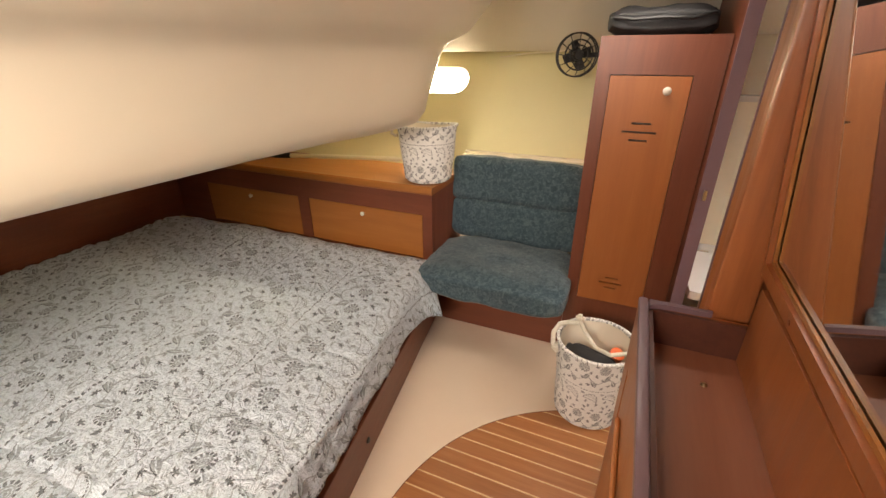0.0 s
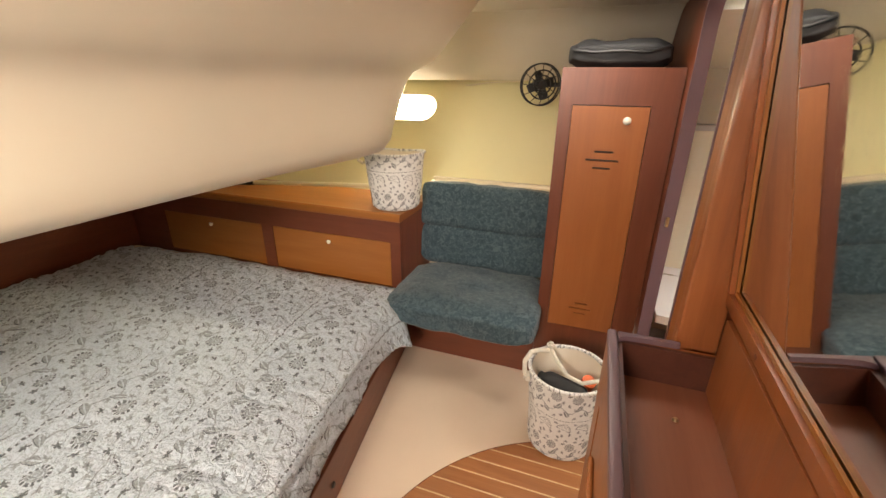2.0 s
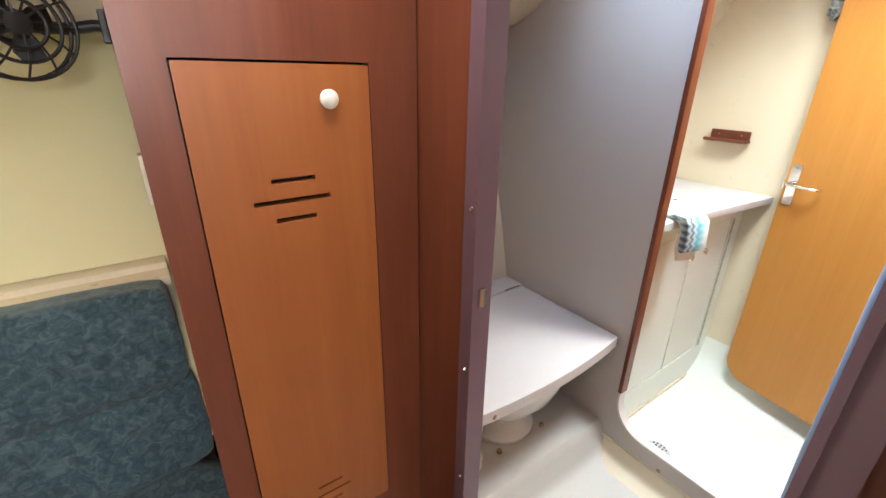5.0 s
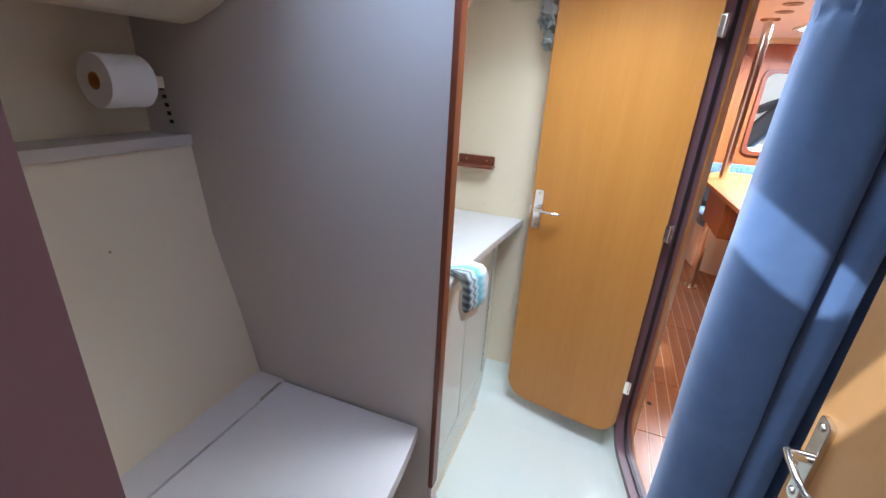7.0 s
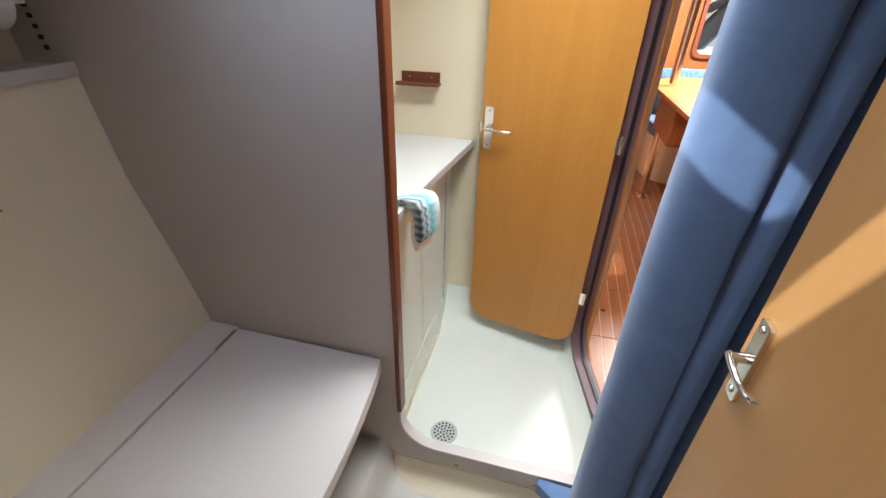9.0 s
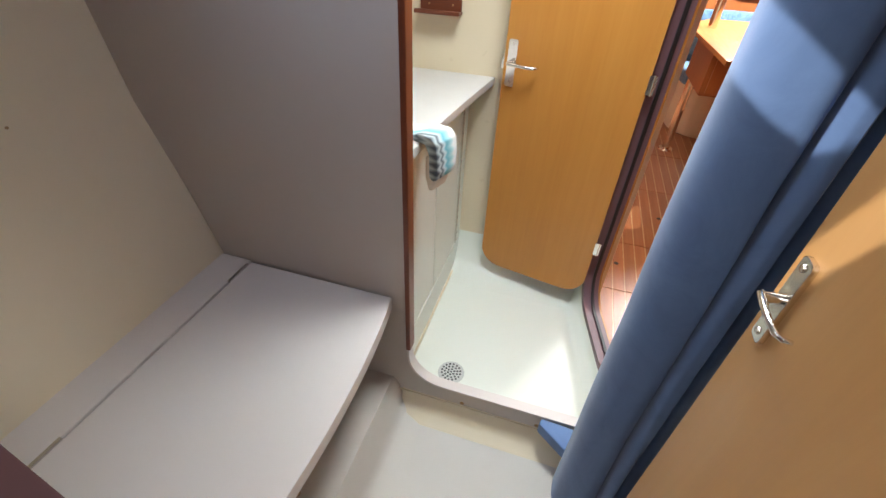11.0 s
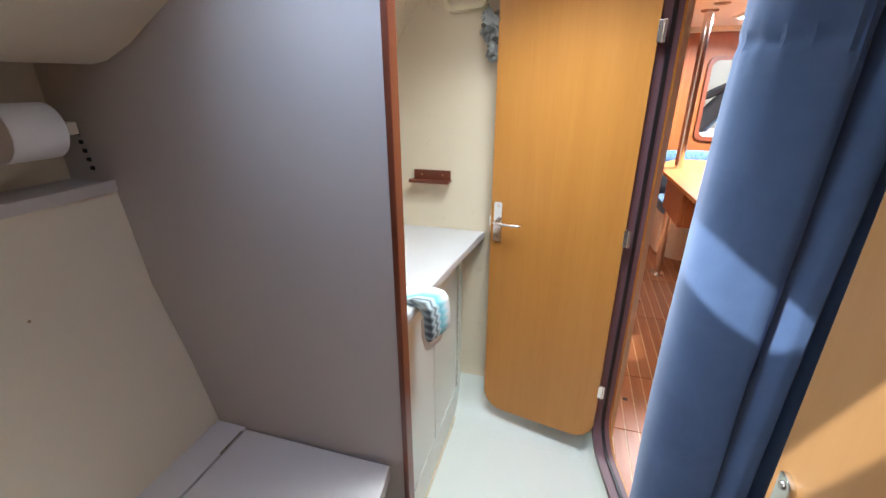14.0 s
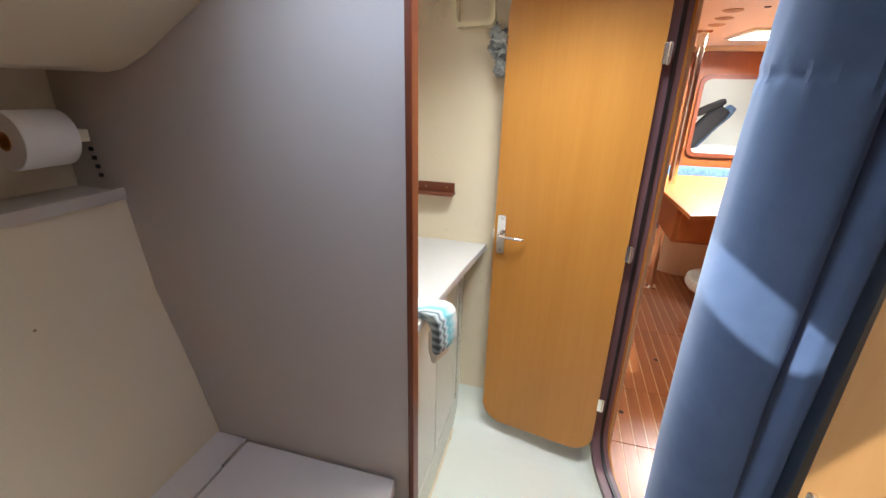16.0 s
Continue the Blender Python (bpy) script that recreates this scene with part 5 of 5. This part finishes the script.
rk = thing("soap_rack", "cream plastic square rack on the bulkhead", "rack", (3.0, 2.33, 1.76))
RK = Matrix.Translation((3.03, 2.33, 1.826)) @ pose(0, 0, 0, -3, 0, 0)
part("rack_frame", moved(ring_trim(rrect(-0.062, 0.062, -0.056, 0.056, 0.02), 0.014, "x", -0.055, 0.0), RK), OAR_SHAFT, rk)
part("rack_back", moved(bm_box(-0.006, 0.0, -0.07, 0.07, -0.065, 0.065, 0.002), RK), GELCOAT, rk)
part("hook", bm_tube([(3.03, 2.245, 1.765), (2.99, 2.245, 1.76), (2.985, 2.245, 1.772)], 0.004, 8), STEEL, rk)


def puff(c, r):
    """A crumpled mesh sponge of looped ribbons."""
    bm = bmesh.new()
    rnd = random.Random(5)
    for k in range(46):
        ax = Vector((rnd.uniform(-1, 1), rnd.uniform(-1, 1), rnd.uniform(-1, 1))).normalized()
        side = ax.orthogonal().normalized()
        other = ax.cross(side)
        off = ax * rnd.uniform(0.2, 0.9) * r
        rr = r * rnd.uniform(0.22, 0.42)
        prev = None
        for i in range(11):
            a = i * math.tau / 10
            p = Vector(c) + off + (side * math.cos(a) + other * math.sin(a)) * rr * (1 + 0.2 * math.sin(3 * a + k))
            pair = (bm.verts.new(p - ax * 0.010), bm.verts.new(p + ax * 0.010 + side * 0.004 * math.sin(5 * a)))
            if prev:
                bm.faces.new((prev[0], pair[0], pair[1], prev[1]))
            prev = pair
    return bm


sp = thing("mesh_sponge", "grey mesh bath sponge hanging beside the rack", "sponge", (2.985, 2.235, 1.62))
part("sponge_body", puff((2.985, 2.222, 1.705), 0.055), GREY_MESH, sp)
part("sponge_tail", puff((2.985, 2.215, 1.625), 0.034), GREY_MESH, sp)
part("cord", bm_tube([(2.985, 2.222, 1.71), (2.986, 2.243, 1.765)], 0.002, 6), GREY_MESH, sp)

# coachroof side over the shower, with its skylight
SL = 0.70


def slope_pt(x, z, off=0.0):
    n = Vector((0, 1, SL)).normalized()
    return Vector((x, 2.54 - SL * (z - 1.75), z)) + n * off


def slope_slab(outer, holes, a, b):
    bm = bm_holed(outer, holes, "z", a, b)
    for v in bm.verts:
        v.co = slope_pt(v.co.x, v.co.y, v.co.z)
    bmesh.ops.recalc_face_normals(bm, faces=bm.faces[:])
    return bm


SKY = rrect(2.26, 2.728, 1.778, 1.872, 0.02)
structure("wall_coachroof", slope_slab([(2.19, 1.12), (3.03, 1.12), (3.03, 2.06), (2.19, 2.06)], [SKY], 0.0, 0.05), GELCOAT, "sloping cream coachroof side over the counter")
sk = thing("window_4", "slim skylight with a black seal in the coachroof side", "window", tuple(slope_pt(2.5, 1.825)), kind="structure")
part("seal", slope_slab(rrect(2.252, 2.736, 1.770, 1.880, 0.024), [SKY], -0.003, 0.02), BLACK, sk)
part("pane", slope_slab(rrect(2.258, 2.730, 1.776, 1.874, 0.02), [], 0.030, 0.036), DAYLIGHT, sk)
structure("ceiling_shower", bm_holed([(2.19, 1.30), (3.08, 1.30), (3.08, 2.42), (2.19, 2.42)], [rrect(2.25, 2.59, 1.78, 2.18, 0.04)], "z", 2.02, 2.06), CEILING, "headliner over the shower")
hs = thing("window_5", "deck hatch over the shower pan", "hatch", (2.55, 2.02, 1.98), kind="structure")
part("pane", bm_prism(rrect(2.245, 2.595, 1.775, 2.185, 0.04), "z", 2.062, 2.068), DAYLIGHT, hs)
structure("wall_shower_hull", bm_box(2.19, 3.03, 2.98, 3.05, -0.09, 1.15), GELCOAT, "cream hull side behind the washstand")


# ---- saloon ----
FZ = -0.064
structure("floor_saloon", bm_box(2.0, 7.6, -1.6, 3.2, -0.16, FZ - 0.008), TEAK_X, "varnished teak saloon sole")
structure("wall_saloon_aft", bm_box(1.95, 2.0, -1.6, 1.28, -0.16, 2.05), HONEY, "wooden aft bulkhead of the saloon")
structure("wall_saloon_port", bm_holed([(3.08, -0.16), (7.6, -0.16), (7.6, 2.05), (3.08, 2.05)], [rrect(3.13, 3.43, 1.09, 1.235, 0.03), rrect(5.6, 6.2, 1.12, 1.36, 0.05)], "y", 3.1, 3.16), HONEY, "wooden hull side of the saloon")
structure("wall_saloon_starboard", bm_box(2.0, 7.6, -1.66, -1.6, -0.16, 2.05), HONEY, "wooden starboard side of the saloon")
LOOK_THROUGH = rrect(0.10, 0.712, 0.99, 1.70, 0.07)
ARCH = rrect(1.165, 1.72, 0.06, 1.74, 0.16)
structure("wall_saloon_forward", bm_holed([(-1.6, -0.16), (3.1, -0.16), (3.1, 2.05), (-1.6, 2.05)], [LOOK_THROUGH, ARCH], "x", 6.30, 6.35), HONEY, "honey wood forward bulkhead with openings")
structure("ceiling_saloon", bm_holed([(2.0, -1.6), (7.6, -1.6), (7.6, 3.16), (3.08, 3.16), (3.08, 1.62), (2.0, 1.30)], [rrect(5.02, 5.62, 0.15, 0.80, 0.04), rrect(3.62, 4.1, 1.40, 2.0, 0.04), rrect(4.40, 4.72, 2.62, 2.80, 0.03), rrect(3.50, 3.90, 2.45, 2.76, 0.03), rrect(6.7, 7.2, 0.0, 0.5, 0.04)], "z", 1.985, 2.04), HEADLINER, "cream moulded saloon headliner")
structure("trim_saloon", bm_prism([(-1.6, 1.985), (-1.6, 1.90), (0.0, 1.935), (0.7, 1.94), (1.3, 1.925), (3.1, 1.88), (3.1, 1.985)], "x", 6.24, 6.30, 0.006), GELCOAT, "curved headliner edge at the bulkhead")
structure("trim_arch", ring_trim(ARCH, 0.045, "x", 6.28, 6.305), PURPLE, "dark rounded frame of the forward doorway")
structure("trim_look_through", ring_trim(LOOK_THROUGH, 0.035, "x", 6.275, 6.302), MAHOGANY, "mahogany frame round the bulkhead opening")
structure("trim_batten", bm_box(6.285, 6.30, 0.93, 0.985, -0.06, 1.93, 0.004), HONEY, "vertical batten on the forward bulkhead")
structure("wall_forecabin", bm_box(7.5, 7.56, -1.6, 3.1, -0.16, 2.0), WHITE, "white wall of the forward cabin")
for i, (x0, x1, y0, y1) in enumerate(((5.02, 5.62, 0.15, 0.80), (3.62, 4.1, 1.40, 2.0), (6.7, 7.2, 0.0, 0.5))):
    h = thing("window_%d" % (6 + i), "bright deck hatch in the saloon headliner", "hatch", ((x0 + x1) / 2, (y0 + y1) / 2, 1.985), kind="structure")
    part("hatch_frame", ring_trim(rrect(x0 + 0.015, x1 - 0.015, y0 + 0.015, y1 - 0.015, 0.03), 0.03, "z", 1.968, 1.987), WHITE, h)
    part("pane", bm_prism(rrect(x0 - 0.005, x1 + 0.005, y0 - 0.005, y1 + 0.005, 0.04), "z", 2.045, 2.052), DAYLIGHT, h)
for x, y in ((4.28, 1.165), (4.56, 1.125), (4.84, 1.087)):
    l = thing("downlight", "small recessed metal downlight in the headliner", "downlight", (x, y, 1.985), "saloon downlights")
    part("ring", bm_lathe([(0.026, -0.004), (0.042, -0.008), (0.050, -0.004), (0.050, 0.0), (0.026, 0.0)], (x, y, 1.985), None, 28), BRASS, l)
    part("lens", bm_lathe([(0, -0.002), (0.026, -0.002), (0.026, 0.0)], (x, y, 1.985), None, 24), STEEL, l)
structure("trim_button", bm_lathe([(0, -0.006), (0.014, -0.005), (0.017, 0.0)], (4.2, 1.03, 1.985), None, 16), BLACK, "dark button in the headliner")

pl = thing("pole", "polished steel grab pole from sole to headliner", "pole", (5.15, 1.08, FZ))
part("tube", bm_tube([(5.15, 1.08, FZ), (5.15, 1.08, 1.985)], 0.030, 24), CHROME, pl)
part("foot", bm_lathe([(0.030, 0.012), (0.055, 0.010), (0.06, 0.0)], (5.15, 1.08, FZ), None, 28), CHROME, pl)
part("cap", bm_lathe([(0.030, -0.012), (0.055, -0.010), (0.06, 0.0)], (5.15, 1.08, 1.985), None, 28), CHROME, pl)

tb = thing("saloon_table", "glossy honey wood saloon table with a drawer box", "table", (5.0, 0.6, FZ))
part("tabletop", bm_prism([(4.30, 0.10), (4.22, 0.20), (4.165, 1.03), (4.105, 1.185), (4.75, 1.205), (5.27, 1.225), (5.45, 1.12), (5.60, 1.0), (5.62, 0.10)], "z", 0.838, 0.868, 0.006, 2), HONEY_H, tb)
part("drawer_box", bm_box(4.53, 5.10, 0.55, 1.152, 0.56, 0.838, 0.006), HONEY, tb)
part("drawer_face", bm_box(4.515, 4.53, 0.58, 1.12, 0.58, 0.82, 0.003), HONEY, tb)
part("leg", bm_tube([(5.3, 0.3, FZ), (5.3, 0.3, 0.84)], 0.03, 18), CHROME, tb)
part("pivot", bm_lathe([(0, 0.003), (0.010, 0.002), (0.012, 0)], (4.70, 1.02, 0.868), None, 14), BRASS, tb)

se = thing("saloon_settee", "curved cream settee base in the saloon", "settee", (5.9, 0.4, FZ))


def curved_base(x0, z0, z1, inset, bev):
    pts = [(6.24, -1.4), (6.24, 1.06)]
    for k in range(9):
        a = k / 8 * math.pi / 2
        pts.append((x0 + inset + 0.30 - 0.30 * math.sin(a), 0.76 - inset + 0.30 * math.cos(a)))
    pts += [(x0 + inset, 0.35), (x0 + inset, -1.4)]
    return bm_prism(pts, "z", z0, z1, bev, 2)


part("base", curved_base(5.45, FZ, 0.34, 0.03, 0.01), GELCOAT, se)
solid("settee_cushion", curved_base(5.41, 0.342, 0.47, 0.0, 0.045), BLUE_SEAT, "blue patterned cushion on the saloon settee", "cushion")
solid("long_cushion", bm_cushion(6.06, 6.24, -1.2, 1.13, 0.471, 0.872, 0.5, 12, 0.01), BLUE_SEAT, "blue patterned backrest against the bulkhead", "cushion")
solid("settee_pillow", bm_cushion(5.90, 6.05, 0.72, 1.10, 0.471, 0.78, 0.7, 10, 0.012), DARK_BAG, "dark cushion leaning on the backrest", "cushion")
st2 = thing("stool", "round stool with a pale sage seat", "stool", (4.42, 0.86, FZ))
part("stool_seat", bm_lathe([(0, 0.45), (0.14, 0.448), (0.185, 0.42), (0.19, 0.37), (0.17, 0.34), (0, 0.335)], (4.42, 0.84, FZ), None, 32), SAGE, st2)
part("stool_leg", bm_lathe([(0.16, 0.0), (0.16, 0.02), (0.05, 0.05), (0.05, 0.335)], (4.42, 0.84, FZ), None, 24), HONEY, st2)

# forward cabin seen through the bulkhead
solid("berth", bm_box(6.6, 7.45, -0.8, 1.0, FZ - 0.01, 0.98, 0.05, 3), PAPER, "white made-up berth in the forward cabin", "berth")
jk = thing("folding_chair", "dark blue folding boat seat leaning in the forward cabin", "folding seat", (6.9, 0.4, 0.98))
part("seat_pad", moved(bm_cushion(-0.05, 0.05, -0.09, 0.09, -0.28, 0.28, 0.6, 10, 0.01), pose(6.9, 0.47, 1.20, 38, 0, 0)), DARK_BAG, jk)
part("back_pad", moved(bm_cushion(-0.05, 0.05, -0.06, 0.06, -0.30, 0.30, 0.6, 10, 0.01), pose(6.98, 0.38, 1.20, 38, 0, 0)), BLUE_SEAT, jk)
part("armrest", moved(bm_cushion(-0.04, 0.04, -0.04, 0.04, -0.16, 0.16, 0.6, 8, 0.008), pose(6.88, 0.45, 1.42, 62, 0, 0)), DARK_BAG, jk)

# ---- pieces: saloon sole boards ----
SX = [2.16, 2.66, 3.142, 3.584, 4.313, 4.98, 5.65]
WIDTH = 0.062
sole = bpy.data.objects["floor_saloon"]
for x0, x1 in zip(SX, SX[1:]):
    L = x1 - x0 - 0.004
    first = None
    for k in range(17):
        y = 1.62 - k * WIDTH
        if first is None:
            first = part("plank", bm_box(-L / 2, L / 2, -WIDTH / 2 + 0.003, WIDTH / 2 - 0.003, -0.0085, 0.0, 0.0008, 1), TEAK_X, sole)
            ob = first
        else:
            ob = first.copy()
            scene.collection.objects.link(ob)
        ob.location = ((x0 + x1) / 2, y, FZ)
    bms = [bm_box(x0 + 0.002, x1 - 0.002, 1.62 - (k + 0.5) * WIDTH - 0.0026, 1.62 - (k + 0.5) * WIDTH + 0.0026, FZ - 0.009, FZ - 0.0004) for k in range(17)]
    tagged(part("holly_strips", joined(*bms), HOLLY, sole), kind="stuff")
for x, y in ((3.37, 1.506), (3.945, 1.234), (4.55, 1.30), (3.2, 1.15), (3.80, 1.50)):
    part("lift_plug", bm_lathe([(0, 0.001), (0.012, 0.001), (0.013, 0)], (x, y, FZ), None, 16), BLACK, sole)

# ---- pieces: teak inlay of the cabin sole ----
cabin_sole = bpy.data.objects["floor"]
CX, CY, R = 1.33, 1.13, 0.86


def arc_x(y):
    return CX - math.sqrt(max(0.0, R * R - (y - CY) ** 2))


y = 1.945
gaps = []
while y > 0.2:
    y0, y1 = y - 0.064, y
    pts = [(arc_x(y1 - 0.064 * t / 4), y1 - 0.064 * t / 4) for t in range(5)]
    part("plank", bm_prism([(1.29, y1), *pts, (1.29, y0)], "z", 0.0, 0.006, 0.0008, 1), TEAK_X, cabin_sole)
    gaps.append(bm_prism([(1.29, y0), (arc_x(y0), y0), (arc_x(y0 - 0.006), y0 - 0.006), (1.29, y0 - 0.006)], "z", 0.0, 0.0054))
    y = y0 - 0.006
tagged(part("holly_strips", joined(*gaps), HOLLY, cabin_sole), kind="stuff")
edge = [(CX - R * math.cos(a), CY + R * math.sin(a)) for a in [k / 40 * 1.25 - 0.12 for k in range(41)]]
inner = [(CX - (R + 0.004) * math.cos(a), CY + (R + 0.004) * math.sin(a)) for a in [1.13 - k / 40 * 1.25 for k in range(41)]]
part("inlay_edge", bm_prism(edge + inner, "z", 0.0, 0.005), MAHOGANY_H, cabin_sole)
